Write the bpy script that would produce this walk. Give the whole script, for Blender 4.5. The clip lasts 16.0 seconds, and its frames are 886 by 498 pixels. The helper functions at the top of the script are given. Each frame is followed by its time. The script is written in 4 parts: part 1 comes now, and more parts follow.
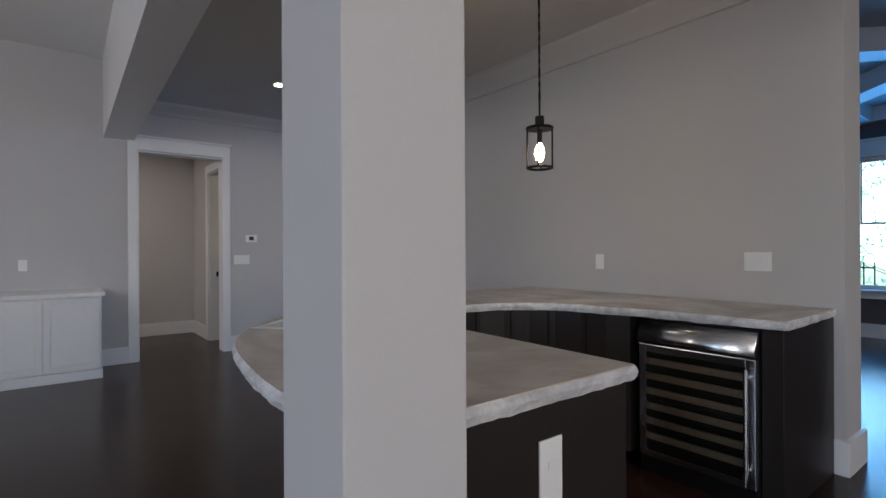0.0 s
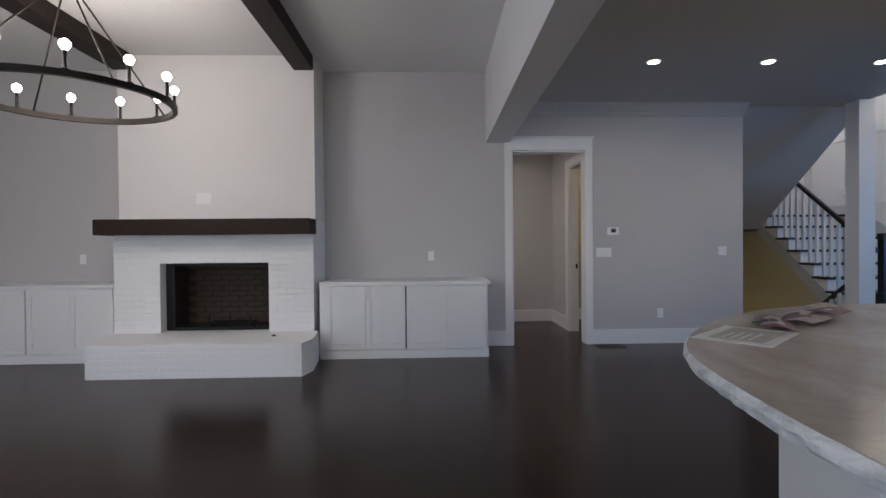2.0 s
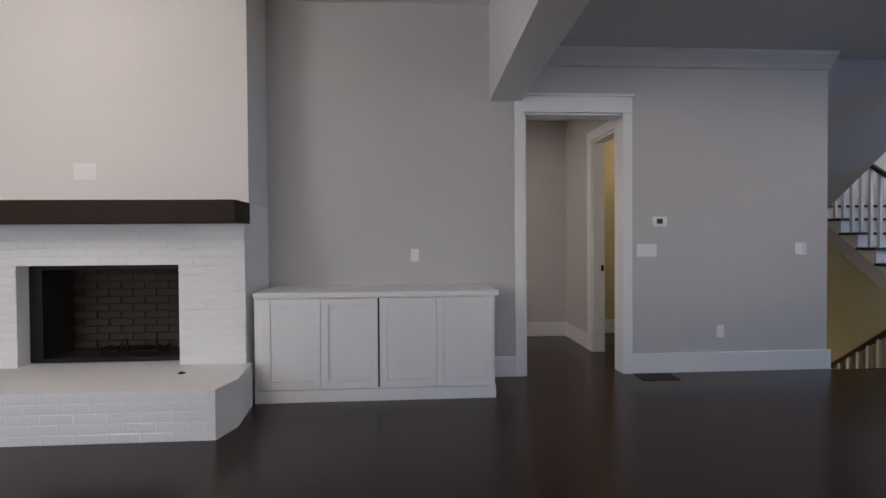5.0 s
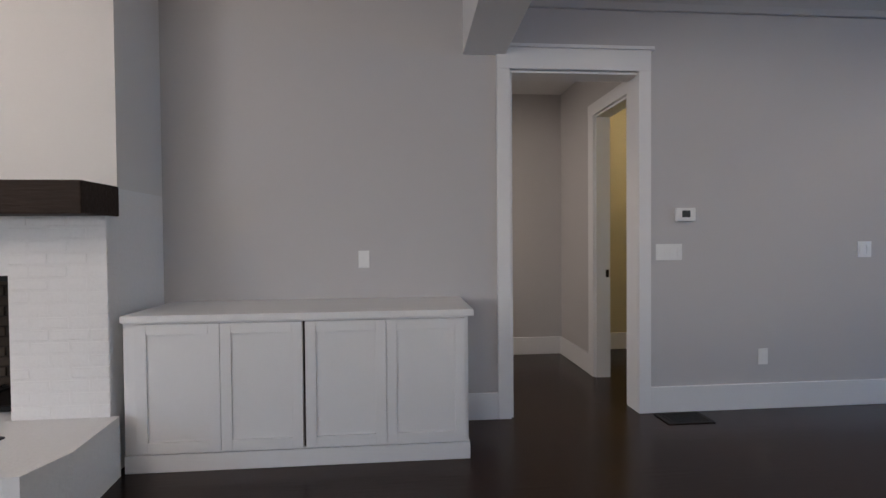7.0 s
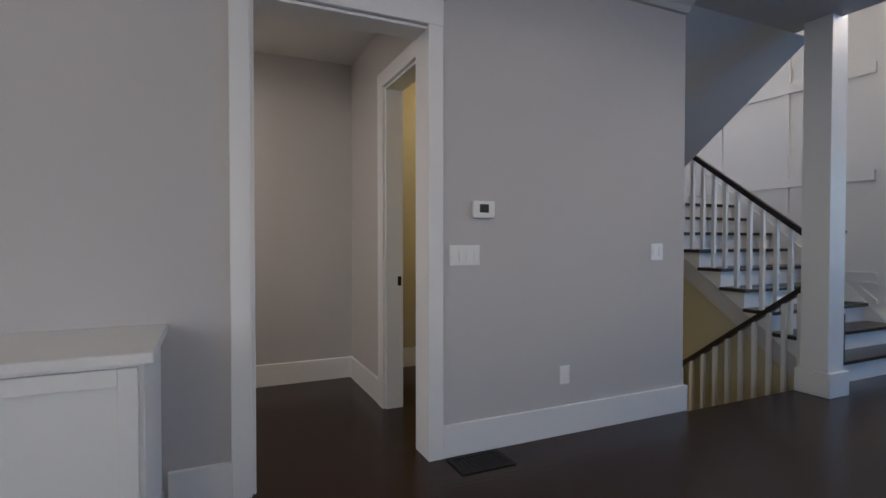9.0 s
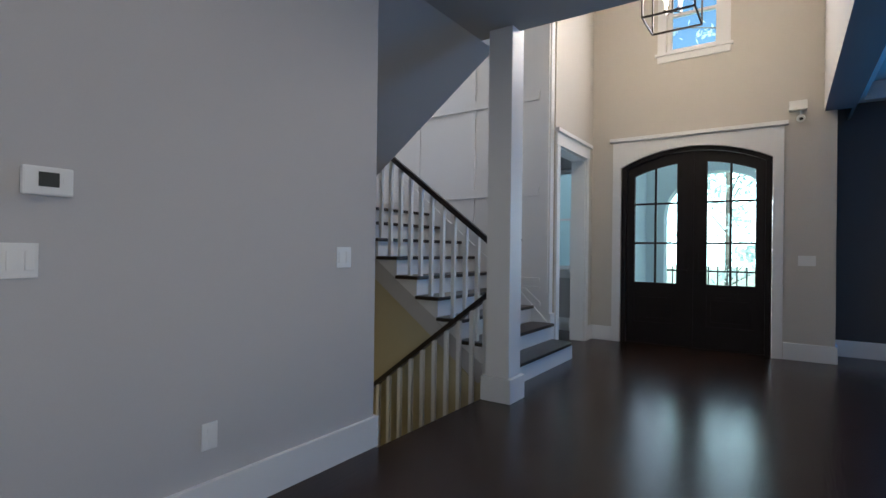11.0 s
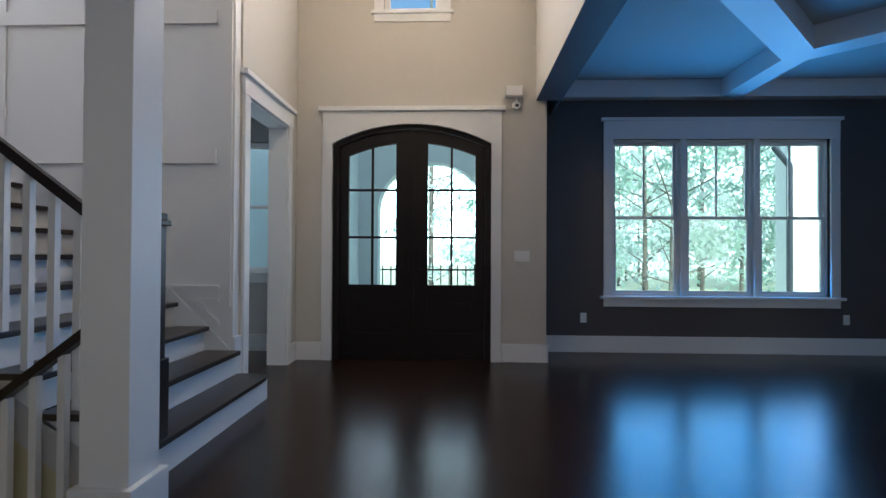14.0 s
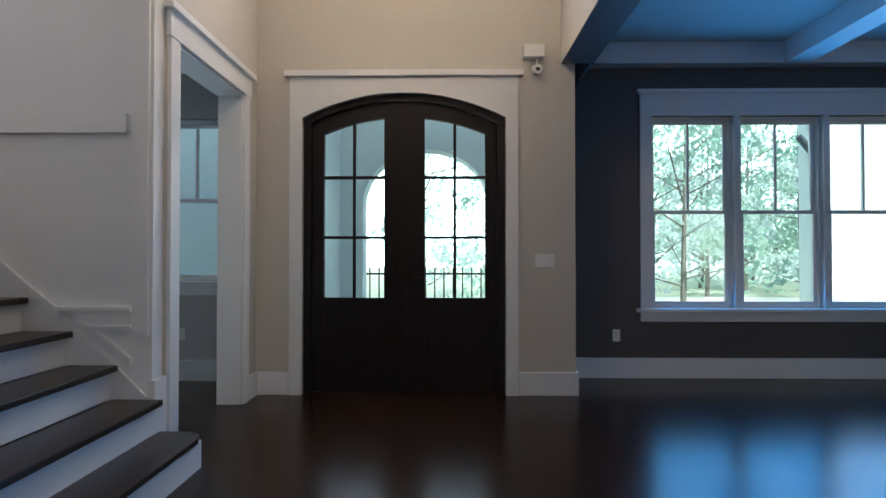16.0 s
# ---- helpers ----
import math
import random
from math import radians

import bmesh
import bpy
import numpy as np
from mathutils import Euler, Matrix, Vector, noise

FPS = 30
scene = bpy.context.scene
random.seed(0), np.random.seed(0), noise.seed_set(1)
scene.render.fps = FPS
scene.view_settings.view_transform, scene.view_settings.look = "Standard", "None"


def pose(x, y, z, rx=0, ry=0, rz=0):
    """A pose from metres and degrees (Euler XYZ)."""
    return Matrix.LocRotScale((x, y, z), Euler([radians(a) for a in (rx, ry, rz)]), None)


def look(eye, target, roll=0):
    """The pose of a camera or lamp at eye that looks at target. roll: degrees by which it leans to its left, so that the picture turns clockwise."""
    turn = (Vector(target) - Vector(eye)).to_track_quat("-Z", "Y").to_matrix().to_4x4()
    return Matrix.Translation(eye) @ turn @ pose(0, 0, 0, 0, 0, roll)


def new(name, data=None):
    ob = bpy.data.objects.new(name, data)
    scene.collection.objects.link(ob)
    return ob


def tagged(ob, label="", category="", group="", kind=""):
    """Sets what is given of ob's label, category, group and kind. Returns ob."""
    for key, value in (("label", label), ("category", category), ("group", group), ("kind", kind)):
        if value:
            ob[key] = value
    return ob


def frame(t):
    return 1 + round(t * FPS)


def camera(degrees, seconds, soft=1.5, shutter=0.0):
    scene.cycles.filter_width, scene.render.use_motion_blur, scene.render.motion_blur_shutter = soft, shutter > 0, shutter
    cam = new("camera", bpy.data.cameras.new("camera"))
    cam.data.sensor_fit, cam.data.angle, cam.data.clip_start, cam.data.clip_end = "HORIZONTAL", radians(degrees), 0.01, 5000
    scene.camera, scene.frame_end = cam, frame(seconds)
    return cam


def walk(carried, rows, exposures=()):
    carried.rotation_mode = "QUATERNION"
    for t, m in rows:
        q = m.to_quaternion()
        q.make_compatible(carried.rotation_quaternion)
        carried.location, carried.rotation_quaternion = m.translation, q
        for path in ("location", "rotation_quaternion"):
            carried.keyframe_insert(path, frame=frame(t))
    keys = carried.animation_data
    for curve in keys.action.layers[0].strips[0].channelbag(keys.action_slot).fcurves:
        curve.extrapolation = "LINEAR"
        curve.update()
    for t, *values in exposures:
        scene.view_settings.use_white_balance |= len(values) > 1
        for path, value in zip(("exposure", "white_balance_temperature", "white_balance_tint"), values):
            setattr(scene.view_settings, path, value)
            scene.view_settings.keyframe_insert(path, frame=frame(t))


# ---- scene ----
cam = camera(82.4, 16.0)
PATH = [
    (0, (-0.195, -0.121, 1.311), (1.035, 1.457, 1.311), -0.3),
    (0.5, (-0.278, -0.117, 1.315), (0.502, 1.724, 1.312), -0.4),
    (1, (-0.387, -0.016, 1.304), (-0.008, 1.948, 1.298), -0.3),
    (1.5, (-0.46, 0.142, 1.333), (-0.352, 2.139, 1.319), -0.4),
    (2, (-0.481, 0.333, 1.325), (-0.412, 2.332, 1.301), -0.5),
    (2.5, (-0.494, 0.622, 1.335), (-0.436, 2.621, 1.305), -0.5),
    (3, (-0.529, 0.894, 1.337), (-0.473, 2.893, 1.304), -0.4),
    (3.5, (-0.564, 1.17, 1.34), (-0.49, 3.168, 1.307), -0.4),
    (4, (-0.546, 1.456, 1.314), (-0.439, 3.453, 1.282), -0.5),
    (6.5, (-0.252, 2.95, 1.287), (-0.108, 4.944, 1.249), -0.4),
    (7, (-0.166, 3.221, 1.299), (0.008, 5.213, 1.258), -0.5),
    (7.5, (-0.002, 3.458, 1.294), (0.26, 5.44, 1.25), -0.7),
    (8, (0.174, 3.71, 1.295), (0.568, 5.671, 1.247), -0.5),
    (8.5, (0.292, 3.921, 1.279), (0.84, 5.844, 1.241), -0.2),
    (9, (0.446, 4.121, 1.278), (1.283, 5.937, 1.241), -0.0),
    (9.5, (0.659, 4.295, 1.259), (1.743, 5.975, 1.23), 0.2),
    (10, (0.834, 4.41, 1.229), (2.107, 5.953, 1.218), 0.4),
    (12.5, (2.037, 4.98, 1.25), (4.008, 5.32, 1.25), 0.8),
    (13, (2.307, 5.027, 1.229), (4.3, 5.198, 1.23), 0.6),
    (13.5, (2.6, 5.057, 1.2), (4.597, 5.152, 1.219), 0.4),
    (14, (2.887, 5.127, 1.184), (4.886, 5.197, 1.206), 0.3),
    (14.5, (3.178, 5.187, 1.21), (5.177, 5.243, 1.229), 0.3),
    (15, (3.497, 5.196, 1.223), (5.497, 5.238, 1.238), 0.1),
    (15.5, (3.791, 5.227, 1.213), (5.791, 5.259, 1.233), 0.2),
    (16, (4.087, 5.279, 1.217), (6.087, 5.305, 1.242), -0.0),
]
walk(cam, [(t, look(eye, target, roll)) for t, eye, target, roll in PATH],
     [(0, 0.64, 6300, 14), (3, 0.68, 6350, 15), (6.5, 0.77, 6700, 16), (8.5, 0.77, 6650, 14.5), (10, 0.72, 6350, 13), (12.5, 0.66, 6250, 11), (14, 0.64, 6500, 13), (16, 0.60, 6800, 15)])

# ---- light ----
world = bpy.data.worlds.new("sky")
scene.world = world
world.use_nodes = True
wn = world.node_tree.nodes
sky = wn.new("ShaderNodeTexSky")
sky.sky_type = "NISHITA"
sky.sun_disc = False
sky.sun_elevation, sky.sun_rotation = radians(50), radians(250)
world.node_tree.links.new(sky.outputs[0], wn["Background"].inputs[0])
wn["Background"].inputs[1].default_value = 0.15


def lamp(name, kind, energy, colour, m, **extra):
    data = bpy.data.lights.new(name, kind)
    data.energy, data.color = energy, colour
    if kind == "AREA":
        data.shape, data.size, data.size_y = "RECTANGLE", extra["size"], extra["size_y"]
    elif kind == "SUN":
        data.angle = extra["angle"]
    else:
        data.shadow_soft_size = extra.get("radius", 0.05)
    ob = new(name, data)
    ob.matrix_world = m
    return ob


COOL = (0.78, 0.88, 1.0)
lamp("sun", "SUN", 5.0, (1.0, 0.95, 0.87), look((0, 0, 14), (11, 4, 0.0)), angle=0.01)
# daylight area lamps: at visible openings, plus fills at added unseen ones
BLUE = (0.03, 0.37, 1.0)
# south, west and kitchen fills: windows out of view, added to light the rooms
lamp("unseen_south_fill", "AREA", 52, (0.98, 0.95, 0.93), look((-3.4, -3.95, 1.7), (-2.2, 4, 2.1)), size=3.4, size_y=2.2)
lamp("unseen_west_fill", "AREA", 52, (0.52, 0.75, 1.0), look((-6.45, -0.9, 1.7), (0, -0.1, 1.4)), size=2.6, size_y=2.0)
lamp("unseen_kitchen_fill", "AREA", 38, (1.0, 0.90, 0.78), look((1.8, -3.95, 1.8), (1.8, 4, 1.4)), size=2.2, size_y=1.4)
# fill added to brighten the stairwell; no window is known there
lamp("added_stair_fill", "AREA", 11, (0.86, 0.92, 1.0), look((6.2, 9.82, 4.5), (6.2, 5.0, 2.0)), size=1.2, size_y=1.5)
for y in (1.085, 1.97, 2.855):
    lamp("sky_dining_window", "AREA", 15, BLUE, look((9.12, y, 1.65), (3, y, 1.2)), size=0.74, size_y=1.8)
for y in (5.23, 6.13):
    lamp("sky_front_door", "AREA", 2.6, (0.62, 0.82, 1.0), look((8.5, y, 1.55), (3, y, 1.3)), size=0.5, size_y=1.4)
# fill for the side room, set off the pane to keep its reflection hidden
lamp("sky_side_window", "AREA", 11, (0.62, 0.85, 1.0), look((8.97, 8.33, 1.7), (7.3, 7.9, 1.0)), size=0.3, size_y=1.4)
lamp("sky_upper_window", "AREA", 22, (0.95, 0.95, 1.0), look((8.42, 5.68, 4.45), (3, 5.68, 3.5)), size=0.6, size_y=0.95)


# ---- materials ----
def mat(name, base, rough=0.6, metal=0.0, grain=0.0, scale=40.0, bump=0.0, stain=0.0, spec=0.5, stretch=(1, 1, 1)):
    """A painted or plain surface with fine grain, broad stains and relief."""
    m = bpy.data.materials.new(name)
    m.use_nodes = True
    nt = m.node_tree
    bsdf = nt.nodes["Principled BSDF"]
    bsdf.inputs["Roughness"].default_value = rough
    bsdf.inputs["Metallic"].default_value = metal
    bsdf.inputs["Specular IOR Level"].default_value = spec
    bsdf.inputs["Base Color"].default_value = (*base, 1)
    tc = nt.nodes.new("ShaderNodeTexCoord")
    mp = nt.nodes.new("ShaderNodeMapping")
    mp.inputs["Scale"].default_value = stretch
    nt.links.new(tc.outputs["Object"], mp.inputs[0])
    fine = nt.nodes.new("ShaderNodeTexNoise")
    fine.inputs["Scale"].default_value = scale
    fine.inputs["Detail"].default_value = 4
    broad = nt.nodes.new("ShaderNodeTexNoise")
    broad.inputs["Scale"].default_value = 1.3
    broad.inputs["Detail"].default_value = 3
    for n in (fine, broad):
        nt.links.new(mp.outputs[0], n.inputs["Vector"])
    if grain or stain:
        c = nt.nodes.new("ShaderNodeMix")
        c.data_type = "RGBA"
        c.inputs["A"].default_value = (*[v * (1 - grain) for v in base], 1)
        c.inputs["B"].default_value = (*[min(1, v * (1 + grain)) for v in base], 1)
        nt.links.new(fine.outputs["Fac"], c.inputs["Factor"])
        d = nt.nodes.new("ShaderNodeMix")
        d.data_type, d.blend_type = "RGBA", "MULTIPLY"
        ramp = nt.nodes.new("ShaderNodeMapRange")
        ramp.inputs["From Min"].default_value, ramp.inputs["From Max"].default_value = 0.35, 0.7
        ramp.inputs["To Max"].default_value = stain
        nt.links.new(broad.outputs["Fac"], ramp.inputs["Value"])
        nt.links.new(ramp.outputs[0], d.inputs["Factor"])
        nt.links.new(c.outputs["Result"], d.inputs["A"])
        d.inputs["B"].default_value = (0.55, 0.52, 0.5, 1)
        nt.links.new(d.outputs["Result"], bsdf.inputs["Base Color"])
    if bump:
        b = nt.nodes.new("ShaderNodeBump")
        b.inputs["Strength"].default_value = bump
        b.inputs["Distance"].default_value = 0.01
        nt.links.new(fine.outputs["Fac"], b.inputs["Height"])
        nt.links.new(b.outputs[0], bsdf.inputs["Normal"])
    return m


def glow(name, colour, strength):
    m = bpy.data.materials.new(name)
    m.use_nodes = True
    b = m.node_tree.nodes["Principled BSDF"]
    b.inputs["Emission Color"].default_value = (*colour, 1)
    b.inputs["Emission Strength"].default_value = strength
    b.inputs["Base Color"].default_value = (*colour, 1)
    return m


def glass_mat(name, tint=(1, 1, 1)):
    """Thin window glass: clear, with the mirror image that the angle gives."""
    m = bpy.data.materials.new(name)
    m.use_nodes = True
    nt = m.node_tree
    nt.nodes.remove(nt.nodes["Principled BSDF"])
    clear = nt.nodes.new("ShaderNodeBsdfTransparent")
    clear.inputs[0].default_value = (*tint, 1)
    gloss = nt.nodes.new("ShaderNodeBsdfGlossy")
    gloss.inputs["Roughness"].default_value = 0.02
    fres = nt.nodes.new("ShaderNodeFresnel")
    fres.inputs[0].default_value = 1.3
    mix = nt.nodes.new("ShaderNodeMixShader")
    nt.links.new(fres.outputs[0], mix.inputs[0])
    nt.links.new(clear.outputs[0], mix.inputs[1])
    nt.links.new(gloss.outputs[0], mix.inputs[2])
    nt.links.new(mix.outputs[0], nt.nodes["Material Output"].inputs[0])
    return m


def floor_mat():
    """Dark-stained oak strip floor: boards along x, each with its own tone, fine grain, satin varnish."""
    m = bpy.data.materials.new("dark_oak_floor")
    m.use_nodes = True
    nt = m.node_tree
    bsdf = nt.nodes["Principled BSDF"]
    tc = nt.nodes.new("ShaderNodeTexCoord")
    bricks = nt.nodes.new("ShaderNodeTexBrick")
    bricks.inputs["Scale"].default_value = 1.0
    bricks.inputs["Brick Width"].default_value = 1.6
    bricks.inputs["Row Height"].default_value = 0.083
    bricks.inputs["Mortar Size"].default_value = 0.0012
    bricks.inputs["Color1"].default_value = (0.0195, 0.0090, 0.0056, 1)
    bricks.inputs["Color2"].default_value = (0.0285, 0.0135, 0.0084, 1)
    bricks.inputs["Mortar"].default_value = (0.0115, 0.0066, 0.0048, 1)
    bricks.offset = 0.37
    mp = nt.nodes.new("ShaderNodeMapping")
    mp.inputs["Scale"].default_value = (1.2, 26.0, 1.0)
    grain = nt.nodes.new("ShaderNodeTexNoise")
    grain.inputs["Scale"].default_value = 2.2
    grain.inputs["Detail"].default_value = 6
    grain.inputs["Distortion"].default_value = 0.0
    nt.links.new(tc.outputs["Object"], bricks.inputs["Vector"])
    nt.links.new(tc.outputs["Object"], mp.inputs[0])
    nt.links.new(mp.outputs[0], grain.inputs["Vector"])
    mul = nt.nodes.new("ShaderNodeMix")
    mul.data_type, mul.blend_type = "RGBA", "MULTIPLY"
    mul.inputs["Factor"].default_value = 0.75
    nt.links.new(bricks.outputs["Color"], mul.inputs["A"])
    ramp = nt.nodes.new("ShaderNodeMapRange")
    ramp.inputs["From Min"].default_value, ramp.inputs["From Max"].default_value = 0.3, 0.7
    ramp.inputs["To Min"].default_value, ramp.inputs["To Max"].default_value = 0.78, 1.22
    nt.links.new(grain.outputs["Fac"], ramp.inputs["Value"])
    nt.links.new(ramp.outputs[0], mul.inputs["B"])
    nt.links.new(mul.outputs["Result"], bsdf.inputs["Base Color"])
    wear = nt.nodes.new("ShaderNodeTexNoise")
    wear.inputs["Scale"].default_value = 1.7
    wear.inputs["Detail"].default_value = 3
    nt.links.new(tc.outputs["Object"], wear.inputs["Vector"])
    wr = nt.nodes.new("ShaderNodeMapRange")
    wr.inputs["To Min"].default_value, wr.inputs["To Max"].default_value = 0.20, 0.27
    bsdf.inputs["Specular IOR Level"].default_value = 0.25
    ripple = nt.nodes.new("ShaderNodeBump")
    ripple.inputs["Strength"].default_value = 0.2
    ripple.inputs["Distance"].default_value = 0.004
    nt.links.new(grain.outputs["Fac"], ripple.inputs["Height"])
    nt.links.new(ripple.outputs[0], bsdf.inputs["Normal"])
    nt.links.new(wear.outputs["Fac"], wr.inputs["Value"])
    nt.links.new(wr.outputs[0], bsdf.inputs["Roughness"])
    return m


def stone_mat(name, light, dark, vein, scale=2.0, rough=0.15):
    """Polished stone with soft clouds and thin dark veins."""
    m = bpy.data.materials.new(name)
    m.use_nodes = True
    nt = m.node_tree
    bsdf = nt.nodes["Principled BSDF"]
    bsdf.inputs["Roughness"].default_value = rough
    tc = nt.nodes.new("ShaderNodeTexCoord")
    n1 = nt.nodes.new("ShaderNodeTexNoise")
    n1.inputs["Scale"].default_value = scale
    n1.inputs["Detail"].default_value = 4
    n1.inputs["Distortion"].default_value = 1.6
    n2 = nt.nodes.new("ShaderNodeTexNoise")
    n2.inputs["Scale"].default_value = scale * 2.2
    n2.inputs["Detail"].default_value = 8
    n2.inputs["Distortion"].default_value = 2.4
    for n in (n1, n2):
        nt.links.new(tc.outputs["Object"], n.inputs["Vector"])
    c = nt.nodes.new("ShaderNodeValToRGB")
    c.color_ramp.elements[0].position, c.color_ramp.elements[0].color = 0.35, (*dark, 1)
    c.color_ramp.elements[1].position, c.color_ramp.elements[1].color = 0.62, (*light, 1)
    nt.links.new(n1.outputs["Fac"], c.inputs[0])
    v = nt.nodes.new("ShaderNodeValToRGB")
    v.color_ramp.elements[0].position, v.color_ramp.elements[0].color = 0.43, (0, 0, 0, 1)
    v.color_ramp.elements[1].position, v.color_ramp.elements[1].color = 0.57, (0, 0, 0, 1)
    e = v.color_ramp.elements.new(0.5)
    e.color = (0.14, 0.14, 0.14, 1)
    nt.links.new(n2.outputs["Fac"], v.inputs[0])
    mix = nt.nodes.new("ShaderNodeMix")
    mix.data_type = "RGBA"
    nt.links.new(v.outputs[0], mix.inputs["Factor"])
    nt.links.new(c.outputs[0], mix.inputs["A"])
    mix.inputs["B"].default_value = (*vein, 1)
    nt.links.new(mix.outputs["Result"], bsdf.inputs["Base Color"])
    return m


WALL = mat("greige_wall_paint", (0.50, 0.487, 0.488), 0.75, grain=0.02, scale=120, bump=0.05, stain=0.04)
CREAM = mat("warm_foyer_paint", (0.56, 0.525, 0.475), 0.75, grain=0.02, scale=120, bump=0.05, stain=0.04)
TRIM = mat("white_trim_paint", (0.74, 0.74, 0.745), 0.4, grain=0.015, scale=60, bump=0.02, stain=0.03)
CEIL = mat("ceiling_paint", (0.76, 0.755, 0.75), 0.85, grain=0.02, scale=150, bump=0.05, stain=0.03)
# also colours the white crown mouldings grey, as their shade
CEILLOW = mat("low_ceiling_and_crown_shade", (0.50, 0.49, 0.485), 0.8, grain=0.02, scale=150, bump=0.05, stain=0.04)
DARKWALL = mat("charcoal_wall_paint", (0.088, 0.076, 0.078), 0.6, grain=0.03, scale=100, bump=0.05, stain=0.05)
BRICK = mat("white_painted_brick", (0.78, 0.78, 0.785), 0.6, grain=0.05, scale=45, bump=0.35, stain=0.06)
MORTAR = mat("white_painted_mortar", (0.77, 0.77, 0.775), 0.7, grain=0.05, scale=60, bump=0.3, stain=0.06)
BREAST = mat("smooth_white_plaster", (0.70, 0.685, 0.67), 0.75, grain=0.015, scale=90, bump=0.05, stain=0.05)
FIREBRICK = mat("tan_fire_brick", (0.065, 0.048, 0.036), 0.85, grain=0.4, scale=18, bump=0.4, stain=0.5)
BEAM = mat("dark_stained_timber", (0.018, 0.0125, 0.010), 0.6, spec=0.25, grain=0.5, scale=14, bump=0.4, stain=0.2, stretch=(4, 0.6, 4))
MANTEL = mat("dark_brown_timber", (0.026, 0.0150, 0.0100), 0.6, spec=0.2, grain=0.5, scale=12, bump=0.4, stain=0.2, stretch=(0.6, 5, 5))
RAILWOOD = mat("dark_handrail_wood", (0.020, 0.013, 0.011), 0.3, grain=0.3, scale=18, bump=0.1, stretch=(4, 0.6, 4))
TREADWOOD = mat("dark_tread_wood", (0.027, 0.0165, 0.012), 0.32, grain=0.35, scale=16, bump=0.1, stretch=(0.6, 5, 5))
DOORWOOD = mat("espresso_door_wood", (0.011, 0.0075, 0.007), 0.45, spec=0.25, grain=0.3, scale=14, bump=0.15, stretch=(4, 4, 0.5))
CABDARK = mat("espresso_cabinet_paint", (0.020, 0.016, 0.015), 0.4, spec=0.3, grain=0.15, scale=40, bump=0.04)
BRONZE = mat("oil_rubbed_bronze", (0.02, 0.017, 0.015), 0.45, 0.8, grain=0.2, scale=60, bump=0.05)
STEEL = mat("brushed_steel", (0.62, 0.63, 0.65), 0.22, 1.0, grain=0.06, scale=60, bump=0.03, stretch=(1, 1, 30))
# soot of the firebox; also the shade between cabinet doors
SOOTSHADE = mat("soot_brick_and_gap_shade", (0.028, 0.022, 0.02), 0.85, grain=0.4, scale=20, bump=0.4, stain=0.4)
IRON = mat("black_iron", (0.012, 0.012, 0.012), 0.5, 0.6, grain=0.2, scale=60)
PLATE = mat("white_plastic_plate", (0.78, 0.78, 0.77), 0.35, grain=0.01, scale=60)
DIM = mat("grey_display", (0.05, 0.055, 0.055), 0.2)
# wall colour that holds the yellow of the lamplight
YELLOWLIT = mat("yellow_lit_wall", (0.52, 0.46, 0.30), 0.75, grain=0.03, scale=100, bump=0.05, stain=0.05)
GLASS = glass_mat("window_glass", (0.84, 1.0, 1.0))
JAR = glass_mat("lamp_glass", (0.98, 0.97, 0.93))
FLOOR = floor_mat()
GRANITE = stone_mat("cream_granite", (0.60, 0.53, 0.46), (0.42, 0.355, 0.30), (0.24, 0.20, 0.175), 1.3, 0.22)
EDGE = stone_mat("chiselled_granite_edge", (0.70, 0.70, 0.71), (0.46, 0.46, 0.47), (0.05, 0.045, 0.045), 7, 0.5)
BULB = glow("warm_white_bulb", (1.0, 0.93, 0.82), 14)
FILAMENT = glow("amber_filament", (1.0, 0.72, 0.36), 16)
CANGLOW = glow("recessed_lamp_glow", (1.0, 0.96, 0.9), 12)
def leaf_mat(name, base):
    """Leaves that let part of the light through."""
    m = mat(name, base, 0.5, grain=0.4, scale=3, stain=0.3)
    nt = m.node_tree
    thin = nt.nodes.new("ShaderNodeBsdfTranslucent")
    thin.inputs[0].default_value = (*[min(1.0, v * 2.2) for v in base], 1)
    mix = nt.nodes.new("ShaderNodeMixShader")
    mix.inputs[0].default_value = 0.5
    nt.links.new(nt.nodes["Principled BSDF"].outputs[0], mix.inputs[1])
    nt.links.new(thin.outputs[0], mix.inputs[2])
    nt.links.new(mix.outputs[0], nt.nodes["Material Output"].inputs[0])
    return m


LEAF = leaf_mat("tree_leaves", (0.27, 0.37, 0.31))
LEAF2 = leaf_mat("pale_tree_leaves", (0.44, 0.55, 0.49))
FARSKY = glow("bright_sky", (0.84, 0.97, 1.0), 2.4)
BARK = mat("tree_bark", (0.19, 0.165, 0.14), 0.9, grain=0.4, scale=20, bump=0.6)
GRASS = mat("lawn_and_drive", (0.42, 0.44, 0.33), 0.9, grain=0.4, scale=8, bump=0.3, stain=0.4)
SIDING = mat("white_house_siding", (0.80, 0.81, 0.82), 0.7, grain=0.03, scale=60, bump=0.1, stain=0.04)
PAPER = mat("white_paper", (0.75, 0.75, 0.74), 0.6, grain=0.03, scale=40)
PAPERRED = mat("printed_maroon_paper", (0.15, 0.055, 0.075), 0.4, grain=0.5, scale=30)
PAPERTAN = mat("printed_tan_paper", (0.38, 0.30, 0.24), 0.4, grain=0.5, scale=30)


